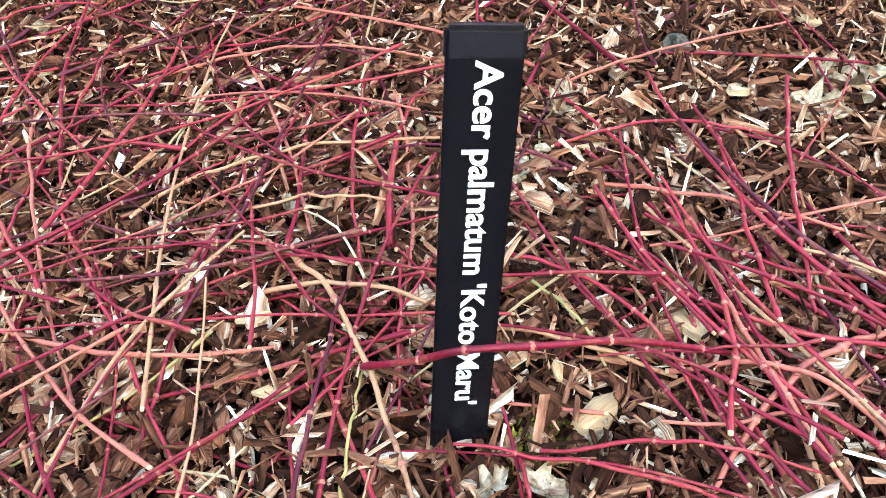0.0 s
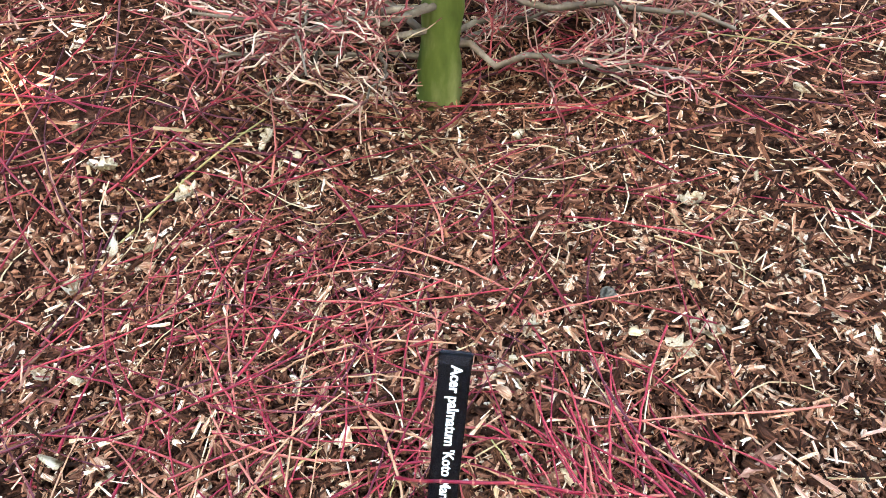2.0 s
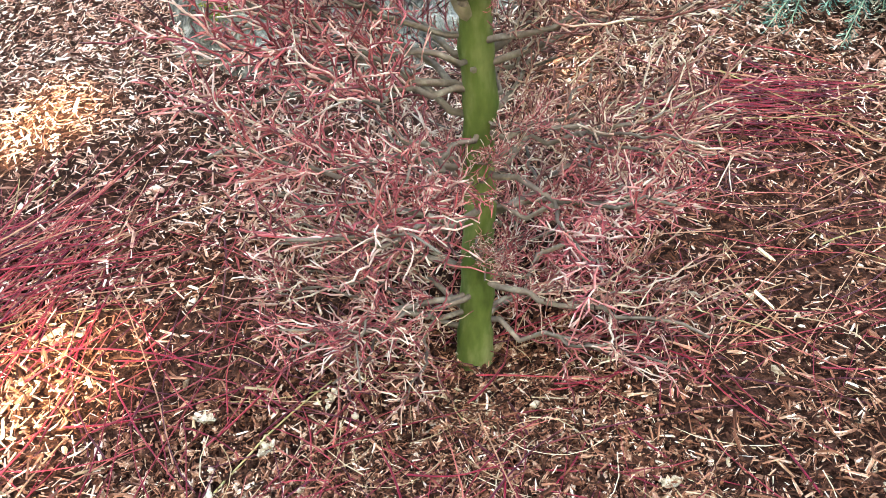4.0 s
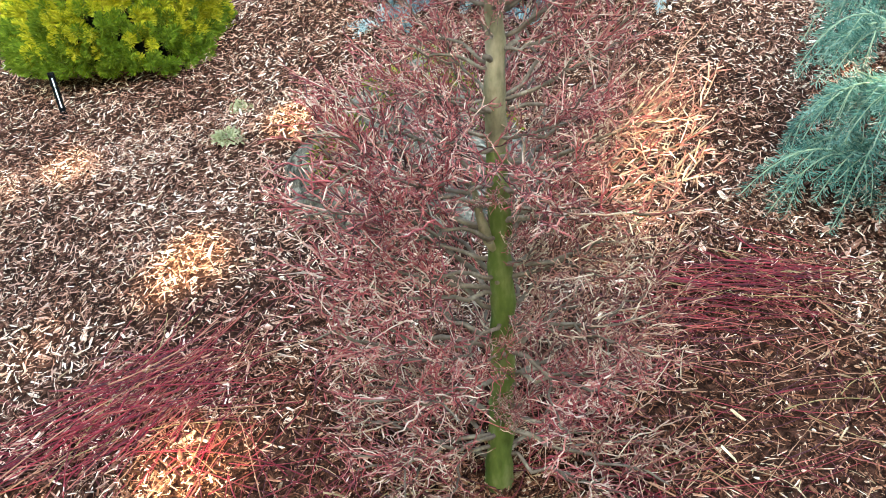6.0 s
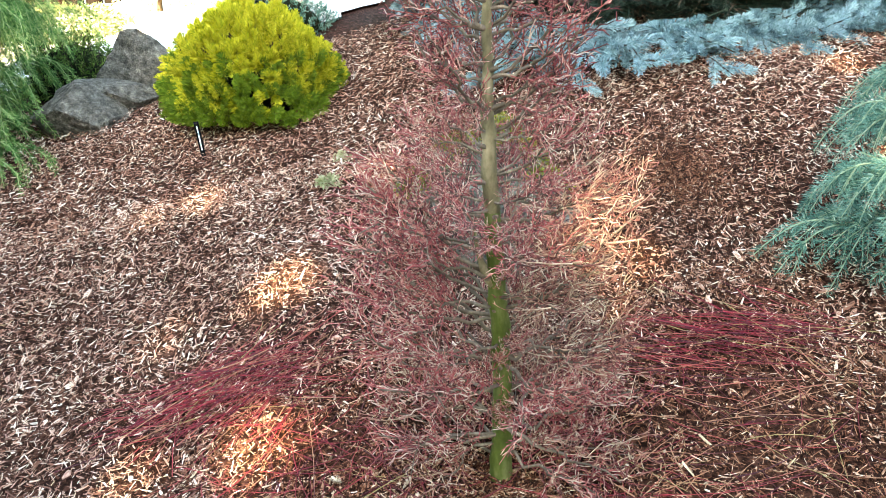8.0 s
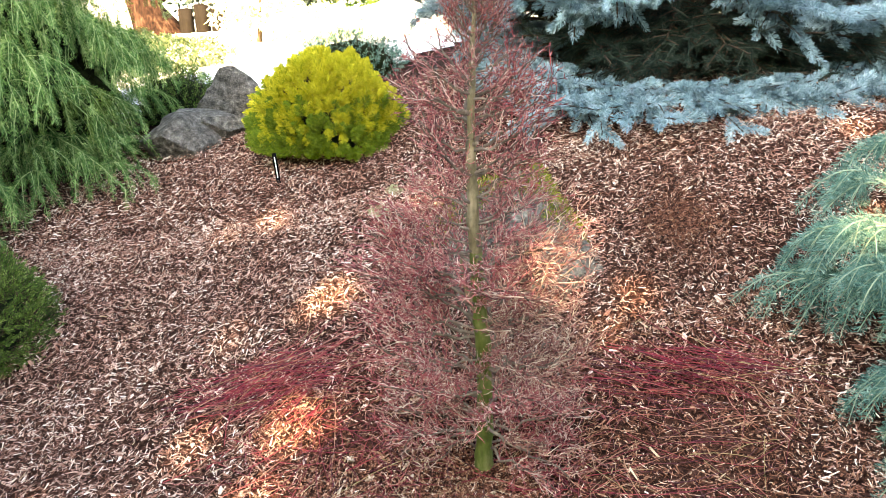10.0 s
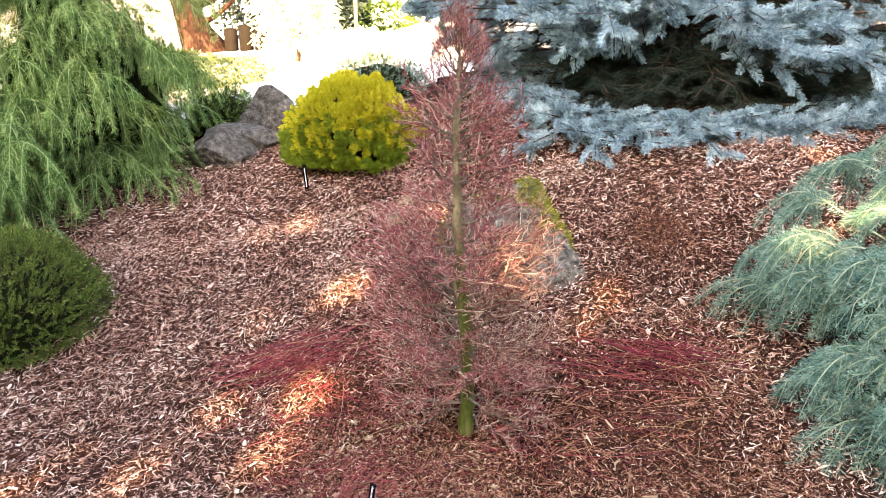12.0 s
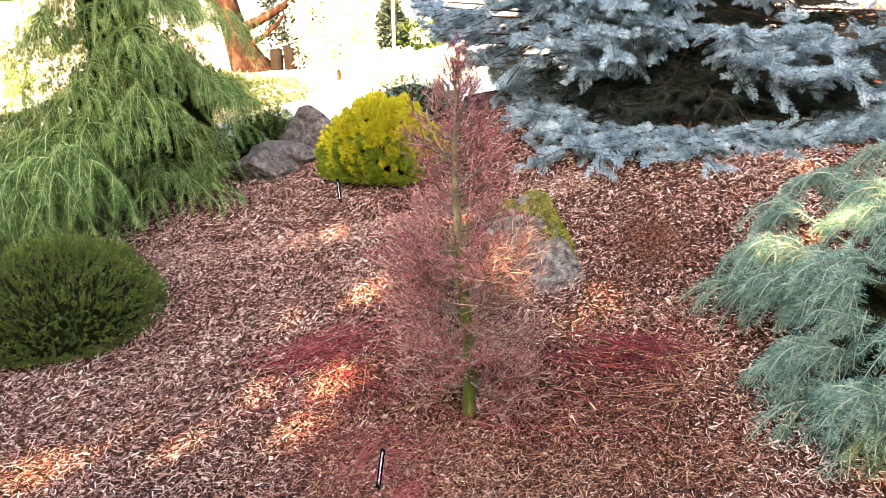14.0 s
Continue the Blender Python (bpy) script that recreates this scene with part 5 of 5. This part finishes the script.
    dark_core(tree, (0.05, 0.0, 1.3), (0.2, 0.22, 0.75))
    return tree


RNG = np.random.default_rng(13)
weeping_larch()


def fir_kind(length, mat):
    """An arching spray: a leader with drooping side shoots in two ranks, dark gaps between."""
    t = np.linspace(0, 1, 7)[:, None]
    lead = length * np.concatenate([t, 0.05 * np.sin(t * 3 + RNG.uniform(0, 6)), 0.36 * t - 0.66 * t**2.2], 1)
    stems, rad = [lead], [0.003]
    n = int(length / 0.085)
    for k in range(n):
        for sg in (-1, 1):
            s = 0.2 + 0.78 * (k + RNG.random()) / n
            i = min(5, int(s * 6))
            a, tan = lead[i] + (lead[i + 1] - lead[i]) * (s * 6 - i), unit(lead[i + 1] - lead[i])
            d = unit(tan * RNG.uniform(0.55, 0.9) + np.array([0, sg * RNG.uniform(0.4, 0.85), RNG.uniform(-0.1, 0.12)]))
            le = RNG.uniform(0.1, 0.23) * (1.2 - 0.5 * s)
            q = a + d * le * t * (1 - 0.25 * t) + np.array([0, 0, -0.95 * le]) * t**1.8
            stems.append(q)
            rad.append(0.0026)
            if le > 0.14 and RNG.random() < 0.6:
                d2 = unit(d + np.cross(d, (0, 0, 1)) * sg * 0.7 + np.array([0, 0, -0.3]))
                l2 = le * RNG.uniform(0.35, 0.55)
                b = q[RNG.integers(2, 4)]
                stems.append(b + d2 * l2 * t + np.array([0, 0, -0.4 * l2]) * t**2)
                rad.append(0.002)
    return mesh("bough", brushes(stems, rad, 1050, 0.029, 0.0021, 1.0, mat, M_CEDAR_STEM, 0.05, 0.05, 0.3))


def fan_kind(mat, count, spread, length):
    """The end of a bough: a bundle of shoots that arch out of one place and hang at their tips."""
    t = np.linspace(0, 1, 8)[:, None]
    back = np.concatenate([-0.28 + 0.3 * t, 0 * t, -0.1 + 0.12 * t], 1)
    stems, rad = [back], [0.004]
    for k in range(count):
        a = radians(spread * ((k + RNG.uniform(0.2, 0.8)) / count - 0.5) * 2)
        le = length * RNG.uniform(0.75, 1.15) * (1 - 0.25 * abs(a))
        rise, fall = RNG.uniform(0.15, 0.4), RNG.uniform(0.65, 1.0)
        d = np.array([math.cos(a), math.sin(a), 0.0])
        root = np.array([RNG.uniform(-0.1, 0.02), 0, RNG.uniform(-0.03, 0.01)])
        q = root + d * le * t * (1 - 0.22 * t) + np.array([0, 0, le]) * (rise * t - fall * t**2)
        stems.append(q)
        rad.append(0.0028)
        for j in range(RNG.integers(2, 5)):
            s = RNG.uniform(0.2, 0.75)
            i = int(s * 7)
            tan = unit(q[i + 1] - q[i])
            lat = unit(np.cross(tan, (0, 0, 1))) * (1 if j % 2 else -1)
            d2 = unit(tan * 0.8 + lat * RNG.uniform(0.4, 0.7) + np.array([0, 0, RNG.uniform(-0.2, 0.1)]))
            l2 = le * RNG.uniform(0.22, 0.42)
            stems.append(q[i] + d2 * l2 * t + np.array([0, 0, -0.6 * l2]) * t**2)
            rad.append(0.0019)
    return mesh("bough", brushes(stems, rad, 1050, 0.028, 0.0019, 1.0, mat, M_CEDAR_STEM, 0.06, 0.04, 0.3))


def blue_cedar():
    cx, cy = 1.93, -0.14
    z0 = float(gz(cx, cy))
    fans = [fan_kind(M_BLUEGREEN, c, sp, le) for c, sp, le in ((7, 62, 0.24), (8, 70, 0.21), (6, 55, 0.27), (9, 78, 0.2), (7, 60, 0.3))]
    kinds = fans + [fir_kind(0.6, M_BLUEGREEN), fir_kind(0.6, M_SPRUCE_DARK)]
    out = []
    def fan(tip, a, k, tilt=0.0, roll=0.0):
        c, sn = math.cos(radians(a)), math.sin(radians(a))
        le = (0.24, 0.21, 0.27, 0.2, 0.3)[k] * 0.8
        out.append((k, pose(tip[0] - cx - le * c, tip[1] - cy - le * sn, tip[2] - z0 + 0.45 * le, roll, tilt, a)))
    # the outermost bundles
    for tip, a, k in (((0.82, 0.43, 0.26), 165, 4), ((0.86, 0.3, 0.47), 172, 2), ((0.93, 0.52, 0.42), 150, 0), ((1.05, 0.7, 0.52), 140, 2), ((1.25, 0.85, 0.6), 128, 4), ((0.95, 0.15, 0.36), 180, 0), ((0.83, -0.16, 0.27), 182, 2), ((0.87, -0.33, 0.14), 200, 4), ((0.9, -0.02, 0.2), 176, 0),
                      ((0.98, -0.45, 0.2), 212, 2), ((0.98, -0.55, 0.08), 222, 4), ((1.0, -0.2, 0.4), 195, 1), ((1.12, -0.5, 0.28), 220, 0), ((1.1, -0.7, 0.06), 230, 2), ((1.02, 0.02, 0.5), 182, 3), ((1.25, -0.62, 0.32), 232, 4), ((1.3, -0.85, 0.1), 240, 2)):
        fan(tip, a, k, RNG.uniform(-8, 8), RNG.uniform(-12, 12))
    # tiers of bundles up to the crown of the mound
    for tier, (reach, z, n) in enumerate(((1.02, 0.3, 9), (0.88, 0.42, 10), (0.72, 0.52, 9), (0.54, 0.6, 8), (0.34, 0.66, 6), (0.12, 0.7, 4))):
        for k in range(n):
            a = 98 + 165 * (k + 0.5) / n + tier * 7 + RNG.uniform(-6, 6)
            r = reach * RNG.uniform(0.92, 1.06)
            px, py = cx + r * math.cos(radians(a)), cy + r * math.sin(radians(a))
            lift = 0.75 * (float(gz(px, py)) - z0) if tier < 3 else 0.3 * (float(gz(px, py)) - z0)
            fan((px, py, z0 + z - 0.1 + lift + RNG.uniform(-0.05, 0.05)), a + RNG.uniform(-25, 25), int(RNG.integers(0, 5)), RNG.uniform(-14, 8), RNG.uniform(-20, 20))
    # one long bough arching out far up the bank, shade-coloured ones inside
    out.append((5, pose(1.62 - cx + 0.28, 1.05 - cy - 0.53, 0.62 - z0 + 0.18, 0, 0, 118)))
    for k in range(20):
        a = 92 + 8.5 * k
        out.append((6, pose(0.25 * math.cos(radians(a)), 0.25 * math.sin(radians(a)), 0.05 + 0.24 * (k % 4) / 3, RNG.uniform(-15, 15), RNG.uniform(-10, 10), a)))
    tree = conifer("weeping_cedar", (cx, cy, z0), "low blue-green weeping cedar with arching needle sprays", "shrub", kinds, out, (0.5, 0.05, M_BARK), "short brown stem")
    # dark lump under the sprays, added to read as deep shade
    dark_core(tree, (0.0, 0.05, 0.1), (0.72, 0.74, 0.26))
    return tree


RNG = np.random.default_rng(14)
blue_cedar()


# ---- golden dwarf pine ----
def tuft_mesh(mat, n=170):
    """One short candle: a round rosette of stiff needles."""
    up = np.array([0, 0, 1.0])
    st = np.array([[up * -0.06, up * -0.045, up * -0.03, up * -0.02]])
    v0, f0 = tubes(st, np.array([[0.004, 0.004, 0.003, 0.002]]), 4)
    h = RNG.uniform(-0.034, 0.008, n)
    a = RNG.uniform(0, 2 * np.pi, n)
    ang = np.interp(h, [-0.034, -0.005, 0.008], [1.2, 0.85, 0.25]) + RNG.normal(size=n) * 0.1
    d = np.stack([np.sin(ang) * np.cos(a), np.sin(ang) * np.sin(a), np.cos(ang)], -1)
    v, f = blades(up * h[:, None], d, RNG.uniform(0.02, 0.027, n), 0.0029, True)
    return mesh("shoot", [(v0, f0, M_BARK), (v, f, mat)])


def dwarf_pine():
    c = Vector((-0.6, 2.27, float(gz(-0.6, 2.27)) - 0.02))
    bush = empty("dwarf_pine", c, "golden yellow dwarf mountain pine, dense rounded mound", "shrub")
    gold, green = [tuft_mesh(M_GOLD) for _ in range(4)], [tuft_mesh(M_PINE) for _ in range(3)]
    a, b, h = 0.37, 0.34, 0.46
    count = 1000
    for k in range(count):
        zz = 1 - (k + 0.5) / count * 1.12
        ang = k * 2.399963 + RNG.uniform(-0.25, 0.25)
        zz += RNG.uniform(-0.03, 0.03)
        r = math.sqrt(max(0, 1 - zz * zz))
        lump = 1 + 0.075 * math.sin(4 * ang + 6 * zz) + RNG.uniform(-0.07, 0.05)
        p = Vector((a * r * math.cos(ang), b * r * math.sin(ang), 0)) * lump
        p.z = 0.09 + (h - 0.09) * max(zz, -0.12) * lump
        n = Vector((r * math.cos(ang), r * math.sin(ang), max(zz, 0) + 0.45)).normalized()
        yellow = zz > 0.3 + RNG.uniform(-0.35, 0.35)
        q = n.to_track_quat("Z", "Y").to_matrix().to_4x4()
        s = RNG.uniform(1.1, 1.4)
        part("shoot", (gold if yellow else green)[k % 3], bush, at=Matrix.Translation(p) @ q @ Matrix.Diagonal((s, s, s, 1)))
    # woody stems inside the mound
    m = 26
    ang = np.arange(m) * 2.4
    ends = np.stack([0.3 * np.cos(ang), 0.27 * np.sin(ang), 0.12 + 0.2 * (np.arange(m) % 5) / 4], -1)
    st = np.linspace(0, 1, 5)[None, :, None] * ends[:, None]
    v, f = tubes(st, np.linspace(0.014, 0.006, 5)[None].repeat(m, 0), 5)
    # near-black filler mound, so the gaps between rosettes look shaded
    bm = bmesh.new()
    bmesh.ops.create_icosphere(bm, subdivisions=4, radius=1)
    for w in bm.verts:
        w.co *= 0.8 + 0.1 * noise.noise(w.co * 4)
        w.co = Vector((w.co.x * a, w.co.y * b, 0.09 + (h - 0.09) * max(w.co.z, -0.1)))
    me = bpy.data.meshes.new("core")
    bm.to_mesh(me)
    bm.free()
    me.materials.append(M_INNER_SHADE)
    part("core", me, bush, "near-black mound standing for shade between the needles")
    part("woody_frame", mesh("woody_frame", [(v, f, M_BARK)]), bush, "brown woody stems")
    return bush


dwarf_pine()


# ---- clipped dark ball ----
def needle_mound(name, place, size, count, needle, width, per, mat, words, category, shoot=0.085, angle=0.75, loose=0.28, inner=0.8):
    """A dense mound of short needled shoots over a near-black core standing for shade."""
    k = np.arange(count)
    zz = 1 - (k + 0.5) / count * 1.15
    ang = k * 2.399963
    r = np.sqrt(np.clip(1 - zz * zz, 0, 1))
    nrm = np.stack([r * np.cos(ang), r * np.sin(ang), np.clip(zz, -0.15, 1)], -1)
    nrm = unit(nrm + RNG.normal(size=nrm.shape) * 0.06)
    nrm[:, 2] = np.maximum(nrm[:, 2], -0.15)
    surf = nrm * np.array(size) * (0.9 + 0.1 * RNG.random((count, 1)))
    surf[:, 2] = np.maximum(surf[:, 2], 0.02)
    d = unit(nrm + RNG.normal(size=nrm.shape) * loose + np.array([0, 0, 0.35]))
    t = np.linspace(-1, 0.5, 4)[None, :, None]
    stems = surf[:, None] + d[:, None] * t * shoot
    gr = shoots_groups(stems, per, needle, width, angle, 0.0015, mat, M_BARK, 0.15, t0=0.3)
    ob = empty(name, place, words, category)
    tagged(part("foliage", mesh("foliage", gr), ob), kind="stuff")
    # near-black filler that imitates shade below the shoots
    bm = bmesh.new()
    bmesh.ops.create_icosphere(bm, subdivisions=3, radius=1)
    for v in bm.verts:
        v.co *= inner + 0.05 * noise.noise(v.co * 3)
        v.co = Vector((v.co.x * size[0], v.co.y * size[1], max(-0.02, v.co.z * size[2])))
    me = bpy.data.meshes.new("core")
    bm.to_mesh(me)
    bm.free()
    me.materials.append(M_INNER_SHADE)
    part("core", me, ob, "near-black lump standing for the shade inside")
    return ob


def on_ground(x, y, dz=0.0):
    return (x, y, float(gz(x, y)) + dz)


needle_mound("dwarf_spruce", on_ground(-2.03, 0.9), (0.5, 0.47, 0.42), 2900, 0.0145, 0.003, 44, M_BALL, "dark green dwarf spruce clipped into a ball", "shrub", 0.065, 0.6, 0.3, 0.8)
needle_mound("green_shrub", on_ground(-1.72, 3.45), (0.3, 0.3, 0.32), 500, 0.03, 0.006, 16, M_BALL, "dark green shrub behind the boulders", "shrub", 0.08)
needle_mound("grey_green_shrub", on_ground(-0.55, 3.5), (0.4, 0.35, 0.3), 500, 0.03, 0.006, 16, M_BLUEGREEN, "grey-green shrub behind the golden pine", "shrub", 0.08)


# ---- far things beyond the path ----
def leafy(name, place, size, count, leaf, mat, words, category, trunk=None, shape=1.0):
    ob = empty(name, place, words, category)
    n = count
    d = unit(RNG.normal(size=(n, 3)))
    rad = RNG.uniform(0.45, 1.0, (n, 1)) ** 0.5
    c = d * rad
    tall = (c[:, 2] + 1) / 2
    c[:, :2] *= (1 - shape * 0.55 * tall)[:, None]
    c = c * (1 + 0.14 * np.sin(c[:, 2:] * 9 + np.arctan2(c[:, 1:2], c[:, :1]) * 4))
    p = c * np.array(size) + np.array([0, 0, size[2] * 1.0 + (trunk or 0)])
    v, f = blades(p, d + RNG.normal(size=d.shape) * 0.8, leaf * RNG.uniform(0.6, 1.3, n), leaf * 0.5)
    tagged(part("crown", mesh("crown", [(v, f, mat)]), ob), kind="stuff")
    t = np.linspace(0, 1, 6)[:, None]
    sp = (np.array([0, 0, -0.05]) + t * np.array([0.05, 0.03, (trunk or 0) + size[2] * 0.5]))[None]
    v, f = tubes(sp, np.linspace(size[0] * 0.05, size[0] * 0.02, 6)[None], 8)
    part("trunk", mesh("trunk", [(v, f, M_BARK)], True), ob)
    return ob


leafy("pale_conifer", on_ground(-1.75, 6.6), (0.62, 0.6, 1.0), 6000, 0.07, M_FARLEAF, "pale yellow-green conifer in full sun", "tree", shape=1.2)
leafy("dark_conifer", on_ground(-1.35, 8.6), (0.3, 0.3, 0.4), 2500, 0.08, M_SPRUCE_DARK, "dark green young conifer beside a stake", "tree", shape=1.2)
leafy("green_tree", on_ground(-2.9, 9.2), (0.55, 0.5, 1.1), 4000, 0.08, M_SPRUCE_DARK, "green upright tree beyond the path", "tree", shape=0.6)
leafy("low_shrub", on_ground(-2.3, 5.4), (0.55, 0.35, 0.14), 2200, 0.05, M_COVER, "low light green ground cover by the path", "shrub", shape=0.2)
leafy("low_shrub", on_ground(-3.0, 5.9), (0.5, 0.35, 0.16), 1800, 0.05, M_COVER, "low green ground cover beside the path", "shrub", shape=0.2)
leafy("low_shrub", on_ground(-0.9, 5.6), (0.5, 0.4, 0.16), 2000, 0.05, M_FARLEAF, "bright low shrub in full sun", "shrub", shape=0.2)
leafy("low_shrub", on_ground(-0.9, 8.6), (0.5, 0.4, 0.2), 1600, 0.06, M_BALL, "low green shrub behind a stake", "shrub", shape=0.2)
leafy("rusty_shrub", on_ground(3.2, 3.9), (0.5, 0.4, 0.28), 2600, 0.06, M_RUST, "shrub with rusty brown leaves behind the spruce", "shrub", shape=0.2)
leafy("sunlit_shrub", on_ground(-5.2, 4.6), (0.9, 0.8, 0.5), 4000, 0.07, M_FARLEAF, "bright sunlit shrub beyond the larch", "shrub", shape=0.3)
leafy("juniper", on_ground(3.5, 2.6), (0.6, 0.6, 0.4), 3500, 0.05, M_SPRUCE_DARK, "low grey-green juniper at the end of the bank", "shrub", shape=0.3)


def old_tree():
    p = on_ground(-3.55, 8.4)
    ob = empty("old_tree", p, "old tree with twisted peeling red bark beyond the path", "tree")
    st = np.array([[0.25, 0, -0.1], [0.1, 0, 0.25], [0.0, 0, 0.6], [-0.1, 0, 1.1], [-0.15, 0.05, 1.9], [-0.2, 0.1, 2.8]])[None]
    v, f = tubes(st, np.array([[0.34, 0.22, 0.17, 0.15, 0.13, 0.1]]), 14)
    v = v * (1 + 0.05 * np.sin(v[:, 2:] * 7 + np.arctan2(v[:, 1:2], v[:, :1]) * 5))
    part("trunk", mesh("trunk", [(v, f, M_REDBARK)], True), ob, "twisted peeling red trunk")
    for a, b, c, r in (((0.0, 0, 0.55), (0.6, 0, 0.75), (1.2, 0.1, 1.2), 0.08), ((0, 0, 0.9), (-0.7, 0.1, 1.2), (-1.4, 0, 1.4), 0.09), ((-0.1, 0, 1.3), (0.5, 0.2, 1.7), (1.0, 0.3, 2.3), 0.08), ((0.1, 0, 0.35), (0.5, -0.1, 0.45), (0.8, -0.2, 0.8), 0.05)):
        v, f = tubes(bezier(a, b, c, 8)[None], np.linspace(r, r * 0.4, 8)[None], 8)
        part("limb", mesh("limb", [(v, f, M_REDBARK)], True), ob)
    return ob


old_tree()
st = np.array([[0, 0, -0.1], [0.01, 0, 1.0], [0.0, 0, 2.2]])[None]
v, f = tubes(st, np.array([[0.025, 0.025, 0.025]]), 8)
tagged(new("stake", mesh("stake", [(v, f, M_DRY)], True)), "tall pale wooden stake beside a young conifer", "stake").location = on_ground(-1.25, 8.0)
for dx, h in ((-0.2, 0.3), (0.0, 0.34), (0.2, 0.28)):
    st = np.array([[0, 0, -0.05], [0, 0, h * 0.5], [0, 0, h], [0, 0, h + 0.003]])[None]
    v, f = tubes(st, np.array([[0.09, 0.092, 0.088, 0.0]]), 14)
    tagged(new("log_stump", mesh("log_stump", [(v, f, M_POT)])), "short upright weathered log beside the old tree", "log", "logs beside the old tree").location = on_ground(-2.75 + dx, 8.3)


# ---- unseen hedge ring, added to block low skylight ----
def boundary_hedge():
    a = np.linspace(0, 2 * np.pi, 181)
    z = np.linspace(-0.4, 1, 14)
    A, Zz = np.meshgrid(a, z, indexing="ij")
    rad = 8.5 + 45 * np.clip(np.sin(A), 0, 1) ** 1.3 + 0.25 * np.sin(A * 37 + Zz * 5) + 0.18 * np.sin(A * 71 - Zz * 9)
    v = np.stack([rad * np.cos(A), rad * np.sin(A), Zz * (4.6 + 0.3 * np.sin(A * 23))], -1)
    i, j = np.meshgrid(np.arange(180), np.arange(13), indexing="ij")
    q = np.stack([i * 14 + j, (i + 1) * 14 + j, (i + 1) * 14 + j + 1, i * 14 + j + 1], -1).reshape(-1, 4)
    tagged(new("boundary_hedge", mesh("boundary_hedge", [(v, q, M_BALL)], True)), "unseen dark green hedge ring added to block low skylight", "hedge", kind="structure")


boundary_hedge()


# ---- unseen tree, added to shade the bed ----
def ground_to_crown(x, y, h):
    s = (h - float(gz(x, y))) / SUN_TO.z
    return x + SUN_TO.x * s, y + SUN_TO.y * s


# ground spots the sun should reach; crown leaves are left out along those rays
GAPS = [(0.395, 0.475, 0.065, 0.06), (0.56, 0.58, 0.05, 0.055), (0.24, 0.76, 0.03, 0.03), (-4.3, 3.4, 0.7, 1.3), (-2.6, 3.2, 0.28, 0.24), (-3.05, 2.8, 0.3, 0.3), (-2.2, 3.6, 0.16, 0.2), (-3.3, 3.5, 0.3, 0.3), (-2.75, 2.5, 0.1, 0.12), (-0.5, 0.86, 0.12, 0.11), (-0.52, 0.24, 0.085, 0.05), (-0.82, 0.22, 0.06, 0.05), (-0.59, -0.03, 0.05, 0.035), (-1.13, -0.03, 0.13, 0.12), (-1.42, -0.26, 0.17, 0.08), (-0.98, 1.5, 0.05, 0.035),
        (-0.8, 1.53, 0.035, 0.03), (1.62, 1.22, 0.05, 0.03), (-0.1, 1.38, 0.07, 0.07), (-0.78, 0.68, 0.05, 0.05), (1.21, 0.57, 0.07, 0.06), (1.47, 0.68, 0.12, 0.09), (1.7, 0.75, 0.07, 0.05), (1.04, -0.18, 0.025, 0.025), (1.2, -0.42, 0.025, 0.025)]


def shade_tree():
    h0 = 9.0
    base = on_ground(-5.2, -9.0)
    ob = empty("shade_tree", base, "unseen broad leafy tree added behind to shade the bed", "tree")
    cx, cy = ground_to_crown(-0.3, 1.4, h0)
    n = 30000
    a, r = RNG.uniform(0, 2 * np.pi, n), np.sqrt(RNG.uniform(0, 1, n))
    edge = 1 + 0.08 * np.sin(3 * a) + 0.05 * np.sin(7 * a + 1)
    x, y = cx + 3.8 * r * np.cos(a) * edge, cy + 3.4 * r * np.sin(a) * edge
    z = h0 + RNG.uniform(-0.3, 0.5, n)
    keep = np.ones(n, bool)
    for gx0, gy0, ra, rb in GAPS:
        g0 = float(gz(gx0, gy0))
        dx = x - SUN_TO.x * (z - g0) / SUN_TO.z - gx0
        dy = y - SUN_TO.y * (z - g0) / SUN_TO.z - gy0
        keep &= (dx / (ra + 0.05)) ** 2 + (dy / (rb + 0.055)) ** 2 > 1
    p = np.stack([x, y, z], -1)[keep] - np.array(base)
    d = unit(RNG.normal(size=p.shape) * (1, 1, 0.35))
    v, f = blades(p - d * 0.09, d, 0.19, 0.14)
    tagged(part("crown", mesh("crown", [(v, f, M_FARGREEN)]), ob, "broad green crown with gaps"), kind="stuff")
    top = np.array([cx, cy, h0]) - np.array(base)
    sp = bezier((0, 0, -0.2), (0.1, 0.1, 6.4), top * (1, 1, 0.97), 10)[None]
    v, f = tubes(sp, np.linspace(0.22, 0.06, 10)[None], 12)
    part("trunk", mesh("trunk", [(v, f, M_BARK)], True), ob)
    return ob


RNG = np.random.default_rng(19)
shade_tree()
